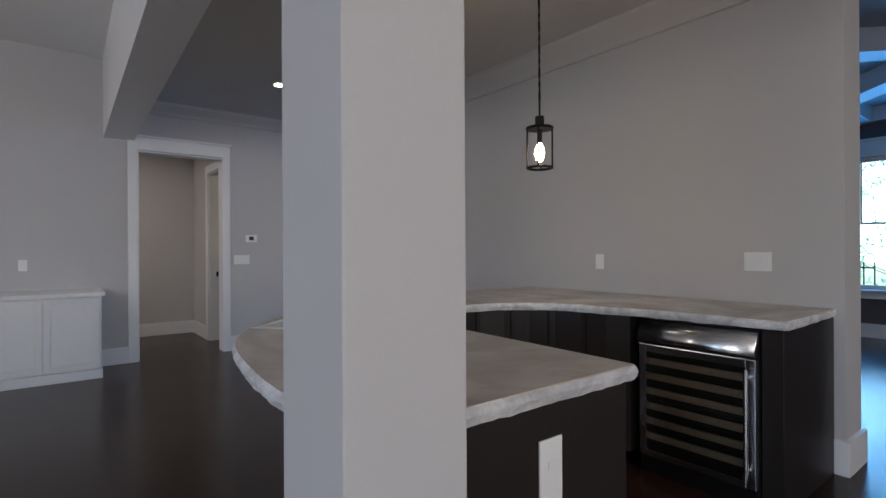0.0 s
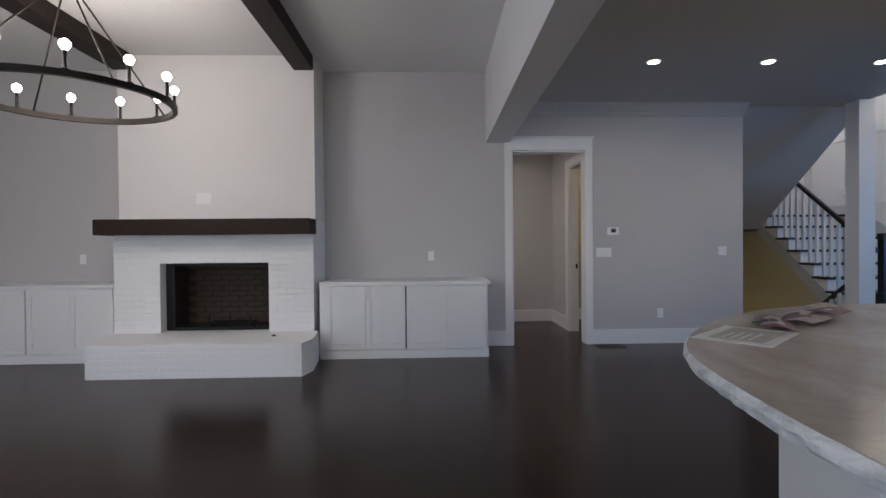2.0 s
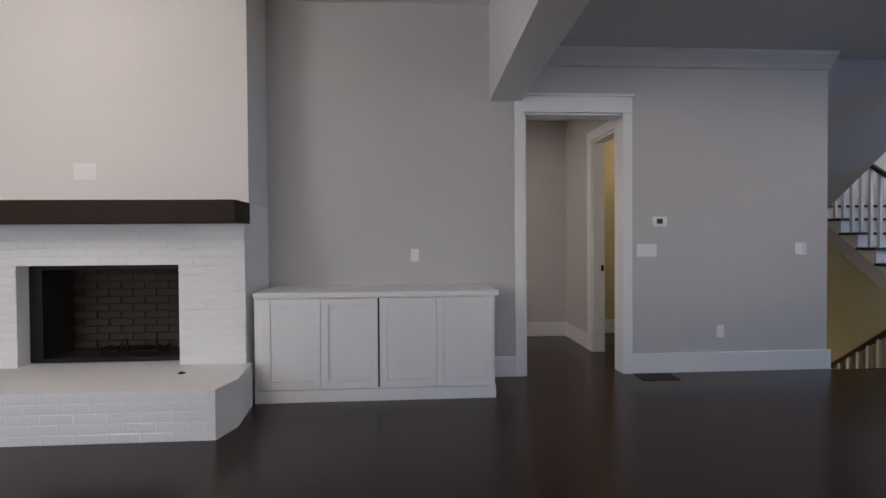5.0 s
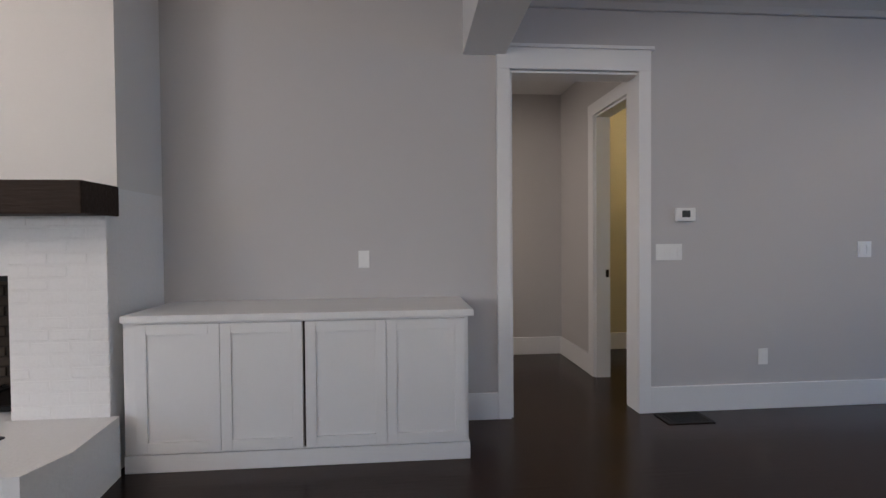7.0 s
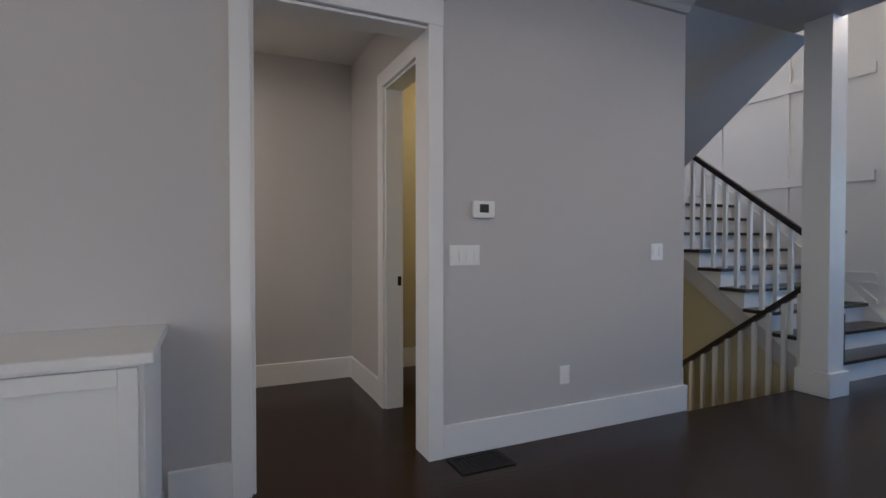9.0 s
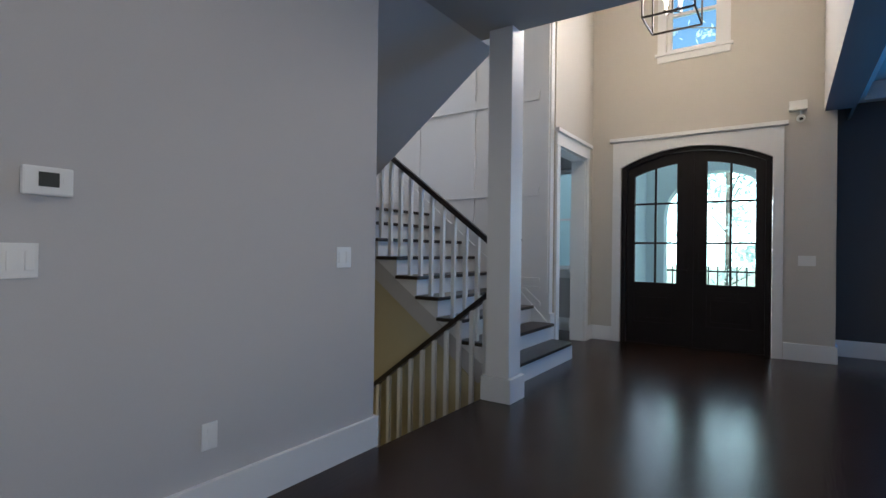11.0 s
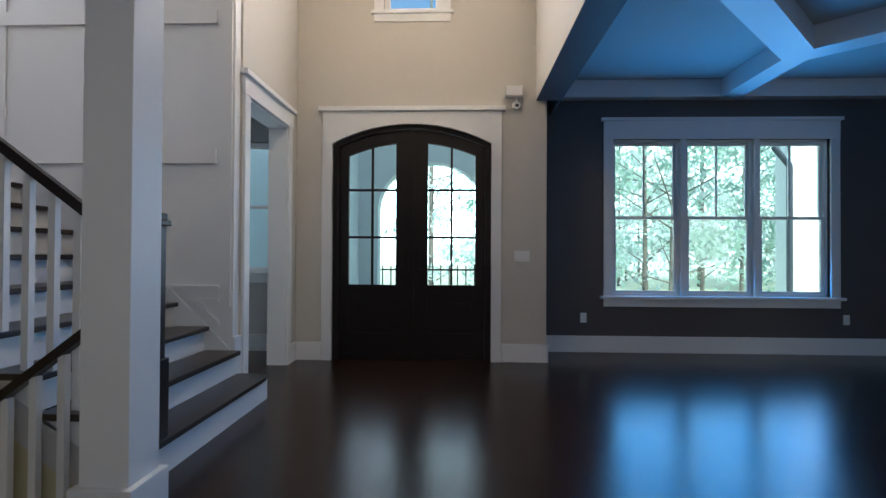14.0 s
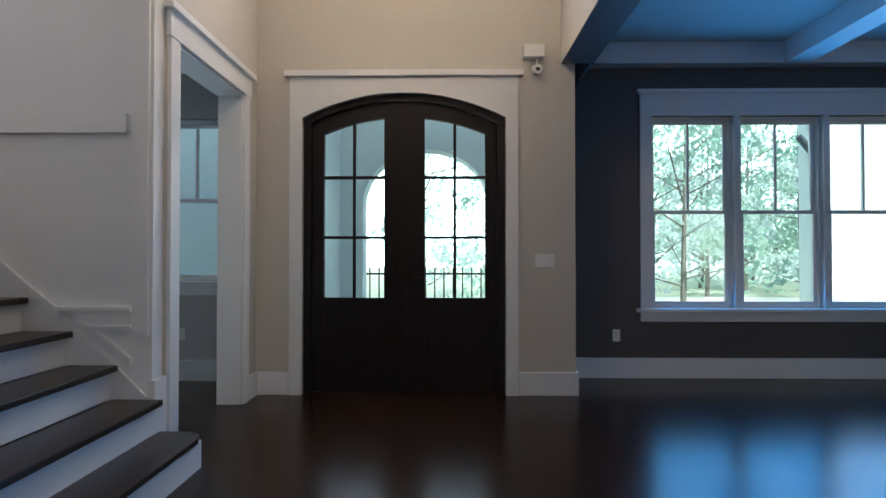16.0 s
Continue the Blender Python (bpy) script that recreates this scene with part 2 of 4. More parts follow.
# ---- mesh helpers ----
def box(bm, x0, x1, y0, y1, z0, z1):
    v = [bm.verts.new((x, y, z)) for x in (x0, x1) for y in (y0, y1) for z in (z0, z1)]
    for f in ((0, 1, 3, 2), (4, 6, 7, 5), (0, 4, 5, 1), (2, 3, 7, 6), (0, 2, 6, 4), (1, 5, 7, 3)):
        bm.faces.new([v[i] for i in f])
    return v


def prism(bm, pts, axis, a, b):
    """A closed outline in the two other axes, drawn out along axis from a to b."""
    def place(p, w):
        q = list(p)
        q.insert("xyz".index(axis), w)
        return q
    lo = [bm.verts.new(place(p, a)) for p in pts]
    hi = [bm.verts.new(place(p, b)) for p in pts]
    n = len(pts)
    bm.faces.new(lo)
    bm.faces.new(hi[::-1])
    for i in range(n):
        bm.faces.new((lo[i], hi[i], hi[(i + 1) % n], lo[(i + 1) % n]))


def rod(bm, p, q, r, r2=None, n=10):
    """A round bar from p to q."""
    p, q = Vector(p), Vector(q)
    d = (q - p).normalized()
    u = d.orthogonal().normalized()
    w = d.cross(u)
    r2 = r if r2 is None else r2
    a = [bm.verts.new(p + (u * math.cos(k * math.tau / n) + w * math.sin(k * math.tau / n)) * r) for k in range(n)]
    b = [bm.verts.new(q + (u * math.cos(k * math.tau / n) + w * math.sin(k * math.tau / n)) * r2) for k in range(n)]
    for i in range(n):
        bm.faces.new((a[i], a[(i + 1) % n], b[(i + 1) % n], b[i]))
    bm.faces.new(a[::-1])
    bm.faces.new(b)


def lathe(bm, profile, at, n=16):
    """A turned body: (radius, height) pairs round the upright through at."""
    x, y, z = at
    rings = [[bm.verts.new((x + r * math.cos(k * math.tau / n), y + r * math.sin(k * math.tau / n), z + h)) for k in range(n)] for r, h in profile]
    for a, b in zip(rings, rings[1:]):
        for i in range(n):
            bm.faces.new((a[i], a[(i + 1) % n], b[(i + 1) % n], b[i]))
    bm.faces.new(rings[0][::-1])
    bm.faces.new(rings[-1])


def finish(bm, bevel=0.0, segs=2):
    bmesh.ops.recalc_face_normals(bm, faces=bm.faces[:])
    if bevel:
        bmesh.ops.bevel(bm, geom=bm.edges[:], offset=bevel, segments=segs, affect="EDGES", profile=0.6, clamp_overlap=True)


def mesh(name, bm, material, bevel=0.0, smooth=False, segs=2):
    finish(bm, bevel, segs)
    data = bpy.data.meshes.new(name)
    bm.to_mesh(data)
    bm.free()
    data.materials.append(material)
    if smooth:
        for p in data.polygons:
            p.use_smooth = True
    return data


def part(name, bm, material, parent=None, label="", bevel=0.0, smooth=False, segs=2):
    ob = new(name, mesh(name, bm, material, bevel, smooth, segs))
    ob.parent = parent
    return tagged(ob, label)


def boxes(name, material, parent, *rows, label="", bevel=0.0):
    bm = bmesh.new()
    for r in rows:
        box(bm, *r)
    return part(name, bm, material, parent, label, bevel)


def thing(name, label, category, group="", kind="", at=(0, 0, 0)):
    ob = new(name)
    ob.empty_display_size = 0.1
    return tagged(ob, label, category, group, kind)


def setting(name, material, label, *rows, category="wall", bevel=0.0):
    ob = boxes(name, material, None, *rows, label=label, bevel=bevel)
    return tagged(ob, label, category, "", "structure")


# ---- large structure ----
LOW, HIGH, TALL = 3.08, 3.50, 6.2
setting("floor", FLOOR, "dark stained oak floor with satin varnish",
        (-6.7, 3.66, -4.1, 10.2, -0.2, 0), (3.66, 9.4, -4.1, 6.76, -0.2, 0), (5.45, 9.4, 6.76, 10.2, -0.2, 0), category="floor")
setting("wall_north", WALL, "greige painted wall behind fireplace and cabinets",
        (-6.6, 0.63, 6.8, 6.98, 0, HIGH + 0.1), (0.63, 1.595, 6.8, 6.98, 2.5, HIGH + 0.1), (1.595, 3.66, 6.8, 6.98, 0, LOW + 0.2))
# west and south walls are out of view; openings added for the fills
setting("wall_west", WALL, "unseen greige painted wall with a window opening added for light",
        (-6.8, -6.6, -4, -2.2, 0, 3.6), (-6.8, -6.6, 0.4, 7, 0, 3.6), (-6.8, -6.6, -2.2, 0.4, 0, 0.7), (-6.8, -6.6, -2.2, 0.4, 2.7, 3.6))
setting("wall_south", WALL, "unseen greige painted wall with a window opening added for light",
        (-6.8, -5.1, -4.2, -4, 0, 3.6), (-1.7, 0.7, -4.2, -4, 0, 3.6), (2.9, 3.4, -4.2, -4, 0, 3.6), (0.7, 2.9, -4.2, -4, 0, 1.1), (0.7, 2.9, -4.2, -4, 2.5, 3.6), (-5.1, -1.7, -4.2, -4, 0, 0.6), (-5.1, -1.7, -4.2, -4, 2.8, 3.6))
setting("wall_bar", WALL, "greige painted wall behind the bar",
        (3.4, 3.72, 0.75, 4.18, 0, LOW + 0.2), (3.4, 3.72, -4.2, -1.4, 0, LOW + 0.2))
bm = bmesh.new()
prism(bm, [(0.16, 0.58), (0.41, 0.58), (0.60, 6.8), (0.30, 6.8)], "z", 2.60, HIGH + 0.1)
prism(bm, [(0.07, -4.0), (0.30, -4.0), (0.41, 0.58), (0.16, 0.58)], "z", 2.60, HIGH + 0.1)
tagged(part("header_beam", bm, TRIM), "white painted dropped header between two ceilings", "beam", "", "structure")
setting("ceiling_great_room", CEIL, "white flat ceiling of the great room", (-6.7, 0.4, -4.1, 6.9, HIGH, HIGH + 0.1), category="ceiling")
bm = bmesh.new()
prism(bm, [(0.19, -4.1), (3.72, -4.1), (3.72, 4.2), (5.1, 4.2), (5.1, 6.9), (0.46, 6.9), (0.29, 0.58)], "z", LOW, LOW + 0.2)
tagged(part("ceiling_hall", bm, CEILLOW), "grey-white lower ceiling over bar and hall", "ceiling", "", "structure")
# crown along the lower ceiling; white trim in shade, so coloured grey
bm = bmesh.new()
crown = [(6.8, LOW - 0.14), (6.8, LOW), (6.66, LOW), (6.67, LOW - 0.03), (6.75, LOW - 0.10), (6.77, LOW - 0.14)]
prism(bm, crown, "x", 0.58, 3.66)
tagged(part("crown_moulding", bm, CEILLOW), "white crown moulding under the lower ceiling, its shade put into the grey", "trim", "", "structure")

# bar wall crown: grey colour carries the shade on white trim
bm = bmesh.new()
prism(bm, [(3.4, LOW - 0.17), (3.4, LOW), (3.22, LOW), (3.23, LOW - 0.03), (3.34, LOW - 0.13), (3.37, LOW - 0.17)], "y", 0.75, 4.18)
tagged(part("crown_moulding", bm, CEILLOW), "white crown moulding above the bar wall, its shade put into the grey", "trim", "", "structure")

# side hall behind the cased opening; its unseen west end is added to house a fill
setting("wall_side_hall", WALL, "greige painted walls of the side hall",
        (-1.4, 1.65, 8.76, 8.9, 0, 3.0), (-1.4, -1.25, 6.98, 8.76, 0, 3.0), (1.65, 1.77, 7.76, 8.9, 0, 3.0), (1.65, 1.77, 6.98, 7.76, 2.42, 3.0))
setting("ceiling_side_hall", CEIL, "white ceiling of the side hall", (-1.25, 1.65, 6.98, 8.76, 2.89, 2.99), category="ceiling")
# yellow light comes partly from the wall colour, partly from an unseen lamp
setting("wall_side_room", YELLOWLIT, "walls of a small room, yellow lamplight put into the colour",
        (1.77, 3.52, 8.9, 9.0, 0, 2.9), (1.77, 3.52, 6.98, 7.0, 0, 2.9), (3.40, 3.52, 7.0, 8.9, 0, 2.9), (1.77, 3.52, 7.0, 8.9, 2.9, 3.0))
lamp("side_room_lamp", "POINT", 8, (1.0, 0.88, 0.62), pose(2.6, 7.9, 2.6), radius=0.15)

# stairwell, foyer and dining room
setting("wall_stair_west", WALL, "greige painted stairwell wall", (3.46, 3.66, 6.98, 10.0, -2.6, LOW + 0.2))
# the upper opening is added for the stair fill
setting("wall_stair_north", TRIM, "white painted stairwell wall", (3.46, 5.6, 9.9, 10.1, -2.6, TALL), (6.8, 7.3, 9.9, 10.1, -2.6, TALL), (5.6, 6.8, 9.9, 10.1, -2.6, 3.75), (5.6, 6.8, 9.9, 10.1, 5.25, TALL))
setting("wall_stair_east", TRIM, "white panelled stairwell wall", (7.0, 7.10, 7.0, 9.9, 0, TALL))
setting("wall_foyer_north", CREAM, "warm white foyer wall with cased opening",
        (7.10, 7.21, 6.98, 7.2, 0, TALL), (8.22, 8.52, 6.98, 7.18, 0, TALL), (7.21, 8.22, 6.98, 7.18, 2.54, TALL))
setting("wall_foyer_upper", CREAM, "warm white upper foyer walls",
        (4.96, 5.1, 4.2, 9.9, LOW + 0.2, TALL), (3.72, 8.519, 4.05, 4.30, 2.9, TALL), (8.72, 9.2, 4.05, 4.178, 3.2, TALL))
setting("ceiling_foyer", CEIL, "white foyer ceiling two storeys up", (4.9, 8.8, 4.0, 10.1, TALL, TALL + 0.1), category="ceiling")
setting("wall_side_porch_room", WALL, "greige walls of the room beside the foyer",
        (9.0, 9.2, 7.2, 7.42, 0, 3.0), (9.0, 9.2, 8.5, 10.1, 0, 3.0), (9.0, 9.2, 7.42, 8.5, 0, 0.95), (9.0, 9.2, 7.42, 8.5, 2.56, 3.0),
        (7.10, 9.2, 10.0, 10.2, 0, 3.0), (8.52, 9.2, 7.08, 7.2, 0, 3.0))
setting("ceiling_side_porch_room", CEIL, "white ceiling of the room beside the foyer", (7.10, 9.2, 7.2, 10.1, 3.0, 3.1), category="ceiling")
# thin charcoal sheets make the header's dining face and underside darker
setting("wall_header_dining", DARKWALL, "charcoal face and underside of the dining header", (3.72, 9.15, 4.02, 4.05, 2.893, 3.088), (3.72, 8.50, 4.05, 4.299, 2.893, 2.899))
# front wall with arched doorway and a high window
AY, AZ, AR = 5.68, 2.42, 0.22
def arch(half, spring, rise, n=14, y=AY):
    return [(y + half * math.cos(math.pi * k / n), spring + rise * math.sin(math.pi * k / n)) for k in range(n + 1)]
bm = bmesh.new()
def flat_arch(half, spring, rise, n=16, y=AY):
    """A segmental arch from one springing to the other."""
    rad = (half * half + rise * rise) / (2 * rise)
    a = math.asin(half / rad)
    return [(y + rad * math.sin(a - 2 * a * k / n), spring + rise - rad + rad * math.cos(a - 2 * a * k / n)) for k in range(n + 1)]
top = flat_arch(0.89, AZ, AR)
box(bm, 8.52, 8.72, 4.18, 4.79, 0, 3.9)
box(bm, 8.52, 8.72, 6.57, 7.2, 0, 3.9)
prism(bm, [(6.57, 3.9), (6.57, AZ)] + top[1:-1] + [(4.79, AZ), (4.79, 3.9)], "x", 8.52, 8.72)
for r in ((4.18, 5.36, 3.9, 4.95), (6.0, 7.2, 3.9, 4.95), (4.18, 7.2, 4.95, TALL)):
    box(bm, 8.52, 8.72, *r)
tagged(part("wall_front", bm, CREAM), "warm white two-storey front wall", "wall", "", "structure")
setting("wall_foyer_return", CREAM, "warm white wall return beside the dining room", (8.72, 9.16, 4.18, 4.3, 0, 3.2))
setting("wall_dining", DARKWALL, "charcoal painted dining room walls",
        (9.16, 9.36, -1.2, 0.66, 0, 3.5), (9.16, 9.36, 3.28, 4.3, 0, 3.5), (9.16, 9.36, 0.66, 3.28, 0, 0.68), (9.16, 9.36, 0.66, 3.28, 2.62, 3.5),
        (3.72, 9.36, -1.4, -1.2, 0, 3.5))
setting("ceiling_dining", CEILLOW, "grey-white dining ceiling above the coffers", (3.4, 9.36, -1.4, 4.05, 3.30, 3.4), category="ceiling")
bm = bmesh.new()
CX, CY, CR, CW = 6.43, 1.91, 1.345, 0.12
for k in range(4):
    a = k * math.pi / 2
    u, w = Vector((math.cos(a), math.sin(a))), Vector((-math.sin(a), math.cos(a)))
    c = Vector((CX, CY))
    p, q = c + u * CR, c + w * CR
    n = (u + w).normalized() * CW
    prism(bm, [tuple(p + n + u * 0.05), tuple(q + n + w * 0.05), tuple(q - n), tuple(p - n)], "z", 3.078 + 0.003 * (k % 2), 3.297 + 0.002 * (k % 2))
    far = {0: 9.16 - CX, 1: 4.05 - CY, 2: CX - 3.72, 3: CY + 1.2}[k]
    s, e = c + u * (CR - 0.04), c + u * far
    prism(bm, [tuple(s + w * CW), tuple(e + w * CW), tuple(e - w * CW), tuple(s - w * CW)], "z", 3.084, 3.298)
for r in ((9.02, 9.158, -1.2, 4.05, 3.09, 3.30), (3.72, 9.02, 3.9, 4.049, 3.09, 3.30), (3.72, 9.02, -1.2, -1.05, 3.09, 3.30)):
    box(bm, *r)
tagged(part("ceiling_coffer_beams", bm, TRIM), "white coffer beams in a diamond pattern", "beam", "", "structure")
# stairwell down to the lower floor
# yellow lamplight is put into these wall colours as well
setting("wall_lower_stair", YELLOWLIT, "lower stair walls, yellow lamplight put into the colour",
        (3.66, 5.5, 9.78, 9.9, -2.6, 1.4), (3.662, 3.68, 6.98, 9.8, -2.6, 1.2), category="wall")
setting("floor_lower", FLOOR, "dark floor at the foot of the lower stair", (3.5, 7.2, 6.5, 10.1, -2.8, -2.6), category="floor")
setting("wall_lower_front", YELLOWLIT, "wall under the floor edge, yellow lamplight put into the colour", (3.66, 5.45, 6.6, 6.758, -2.6, -0.2), category="wall")
lamp("lower_stair_lamp", "POINT", 2.8, (1.0, 0.88, 0.6), pose(4.5, 9.0, -0.6), radius=0.12)

# baseboards
setting("baseboard", TRIM, "tall white painted baseboard",
        (0.26, 0.535, 6.775, 6.8, 0, 0.19), (1.672, 3.685, 6.775, 6.8, 0, 0.19), (3.66, 3.685, 6.8, 6.98, 0, 0.19),
        (-1.25, 1.65, 8.735, 8.76, 0, 0.19), (1.625, 1.65, 7.87, 8.735, 0, 0.19),
        (8.495, 8.52, 4.16, 4.675, 0, 0.2), (8.495, 8.52, 6.685, 6.98, 0, 0.2), (8.52, 9.16, 4.155, 4.18, 0, 0.2),
        (9.135, 9.16, -1.2, 4.155, 0, 0.2), (3.375, 3.4, 0.725, 0.80, 0, 0.2), (3.4, 3.745, 0.725, 0.75, 0, 0.2), (3.38, 3.74, 4.18, 4.205, 0, 0.2),
        (1.77, 3.4, 8.875, 8.9, 0, 0.19),
        (6.975, 7.105, 6.97, 7.0, 0, 0.50), (8.31, 8.495, 6.955, 6.98, 0, 0.2), (8.975, 9.0, 7.2, 10, 0, 0.2), category="baseboard", bevel=0.004)


# cased openings
def casing(name, label, *rows):
    return setting(name, TRIM, label, *rows, category="door casing", bevel=0.004)


casing("door_casing_hall", "white casing round the hall opening",
       (0.535, 0.63, 6.772, 6.8, 0, 2.5), (1.58, 1.672, 6.772, 6.8, 0, 2.5), (0.535, 1.672, 6.770, 6.8, 2.5, 2.65), (0.515, 1.692, 6.755, 6.8, 2.65, 2.675),
       (0.63, 0.65, 6.80, 6.98, 0, 2.48), (1.58, 1.595, 6.80, 6.98, 0, 2.48), (0.63, 1.595, 6.80, 6.98, 2.48, 2.498))
casing("door_casing_side_room", "white casing and jamb of the side room",
       (1.622, 1.65, 7.76, 7.88, 0, 2.42), (1.62, 1.65, 6.985, 7.88, 2.42, 2.53), (1.645, 1.78, 7.74, 7.76, 0, 2.40), (1.645, 1.78, 6.985, 7.76, 2.40, 2.42))
casing("door_casing_foyer", "white cased opening with a capped header",
       (7.105, 7.21, 6.955, 6.98, 0, 2.54), (8.22, 8.31, 6.955, 6.98, 0, 2.54), (7.09, 8.33, 6.95, 6.98, 2.54, 2.70), (7.06, 8.36, 6.92, 6.98, 2.70, 2.745),
       (8.20, 8.22, 6.98, 7.18, 0, 2.52), (7.21, 7.23, 6.98, 7.18, 0, 2.52), (7.21, 8.22, 6.98, 7.18, 2.52, 2.538))


# ---- great room ----
def timber_beam(x0, x1):
    bm = bmesh.new()
    box(bm, x0, x1, -4.0, 6.25, 3.33, HIGH)
    return tagged(part("ceiling_beam", bm, BEAM, None, "", 0.008), "dark stained timber box beam on the white ceiling", "beam", "ceiling beams")


timber_beam(-1.98, -1.76)
timber_beam(-4.02, -3.80)

fire = thing("fireplace", "white painted brick fireplace with raised hearth and open firebox", "fireplace")
FX0, FX1, FY, UY = -3.98, -1.755, 6.12, 6.25
boxes("chimney_breast", BREAST, fire, (FX0, FX1, UY, 6.8, 1.60, HIGH), label="white painted smooth chimney breast")
bm = bmesh.new()
for r in ((FX0, -3.47, FY + 0.012, 6.8, 0, 1.45), (-2.262, FX1, FY + 0.012, 6.8, 0, 1.45), (-3.47, -2.262, FY + 0.012, 6.8, 1.12, 1.45), (FX0, FX1, UY, 6.8, 1.45, 1.6)):
    box(bm, *r)
part("surround", bm, MORTAR, fire, "white painted brick surround")
bm = bmesh.new()
prism(bm, [(-3.85, 5.427), (-1.73, 5.427), (-1.665, 5.66), (-1.71, FY + 0.02), (-2.262, FY + 0.02), (-2.262, 6.285), (-3.47, 6.285), (-3.47, FY + 0.02), (FX0, FY + 0.02), (FX0, 5.66)], "z", 0, 0.335)
part("hearth", bm, MORTAR, fire, "white painted brick hearth with clipped corner")
bm = bmesh.new()
for r in ((-3.468, -3.45, 6.285, 6.78, 0.337, 1.118), (-2.282, -2.2622, 6.285, 6.78, 0.337, 1.118), (-3.45, -2.282, 6.76, 6.78, 0.337, 1.118), (-3.45, -2.282, 6.285, 6.76, 1.10, 1.118), (-3.45, -2.282, 6.285, 6.76, 0.337, 0.345)):
    box(bm, *r)
part("firebox", bm, SOOTSHADE, fire, "soot-dark brick firebox")
bm = bmesh.new()
for r in ((-3.47, -3.37, 6.26, 6.285, 0.345, 1.12), (-2.30, -2.262, 6.26, 6.285, 0.345, 1.12), (-3.37, -2.30, 6.26, 6.285, 1.08, 1.12), (-3.37, -2.30, 6.26, 6.285, 0.345, 0.375)):
    box(bm, *r)
part("firebox_frame", bm, IRON, fire, "black metal firebox frame", 0.004)
bm = bmesh.new()
for k in range(7):
    rod(bm, (-3.05 + 0.08 * k, 6.42, 0.40), (-3.05 + 0.08 * k, 6.62, 0.40), 0.008)
    rod(bm, (-3.05 + 0.08 * k, 6.42, 0.40), (-3.05 + 0.08 * k, 6.41, 0.50 if k in (0, 3, 6) else 0.44), 0.008)
for y in (6.44, 6.60):
    rod(bm, (-3.07, y, 0.395), (-2.55, y, 0.395), 0.009)
    for x in (-3.03, -2.59):
        rod(bm, (x, y, 0.345), (x, y, 0.395), 0.009)
part("fire_grate", bm, IRON, fire, "black iron log grate")
bm = bmesh.new()
box(bm, -4.06, -1.745, 5.90, FY + 0.13, 1.44, 1.61)
tagged(part("mantel_shelf", bm, MANTEL, None, "", 0.008), "thick dark brown timber mantel on white brick", "mantel")
gk = thing("gas_key_plate", "small black metal gas key plate on the white hearth", "gas valve")
bm = bmesh.new()
lathe(bm, [(0.026, 0), (0.026, 0.004), (0.020, 0.007), (0.012, 0.007)], (-2.13, 5.86, 0.3355), 16)
part("plate", bm, IRON, gk)
bm = bmesh.new()
lathe(bm, [(0.008, 0.007), (0.008, 0.014)], (-2.13, 5.86, 0.3355), 8)
part("socket", bm, BRONZE, gk)
# tan back bricks
BACKB = mesh("brick", (lambda b: (box(b, -0.098, 0.098, -0.008, 0.008, -0.029, 0.029), b)[1])(bmesh.new()), FIREBRICK, 0.003, segs=1)
firebox = [c for c in fire.children if c.name.startswith("firebox") and "frame" not in c.name][0]
for r in range(11):
    for c in range(5):
        ob = new("brick", BACKB)
        ob.location = (-3.34 + 0.205 * c + (0.1 if r % 2 else 0), 6.752, 0.39 + 0.066 * r)
        if ob.location.x < -2.37:
            ob.parent = firebox
        else:
            bpy.data.objects.remove(ob)


def cabinet(x0, x1, right_end):
    """A low white built-in with two pairs of shaker doors; returns the thing."""
    c = thing("base_cabinet", "low white built-in cabinet with four shaker doors", "cabinet", "built-in cabinets")
    y0 = 6.17
    boxes("body", TRIM, c, (x0, x1, y0, 6.798, 0.10, 0.845), bevel=0.003)
    boxes("plinth", TRIM, c, (x0, x1 + (0.008 if right_end else 0), y0 - 0.012, 6.798, 0, 0.10), bevel=0.004)
    boxes("counter_slab", TRIM, c, (x0, x1 + (0.03 if right_end else 0), y0 - 0.035, 6.798, 0.847, 0.887), bevel=0.006, label="white top slab")
    m = (x0 + x1) / 2 + (0.02 if right_end else 0)
    # solid dark strip drawn as the shade between the two door pairs
    boxes("gap_shade", SOOTSHADE, c, (m - 0.005, m + 0.005, y0 - 0.004, y0, 0.112, 0.835), label="dark strip for the shade between the door pairs")
    for a, b in ((x0 + (0.07 if right_end else 0.05), m - 0.008), (m + 0.008, x1 - 0.02)):
        mid = (a + b) / 2
        for p, q in ((a, mid - 0.0015), (mid + 0.0015, b)):
            bm = bmesh.new()
            z0, z1, s = 0.112, 0.835, 0.06
            box(bm, p, p + s, y0 - 0.02, y0, z0, z1)
            box(bm, q - s, q, y0 - 0.02, y0, z0, z1)
            box(bm, p + s, q - s, y0 - 0.02, y0, z1 - s, z1)
            box(bm, p + s, q - s, y0 - 0.02, y0, z0, z0 + s)
            leaf = part("door", bm, TRIM, c, "", 0.002)
            boxes("door_panel", TRIM, leaf, (p + s, q - s, y0 - 0.009, y0, z0 + s, z1 - s))
    return c


cabinet(-1.70, 0.235, True)
cabinet(-5.95, -3.99, False)


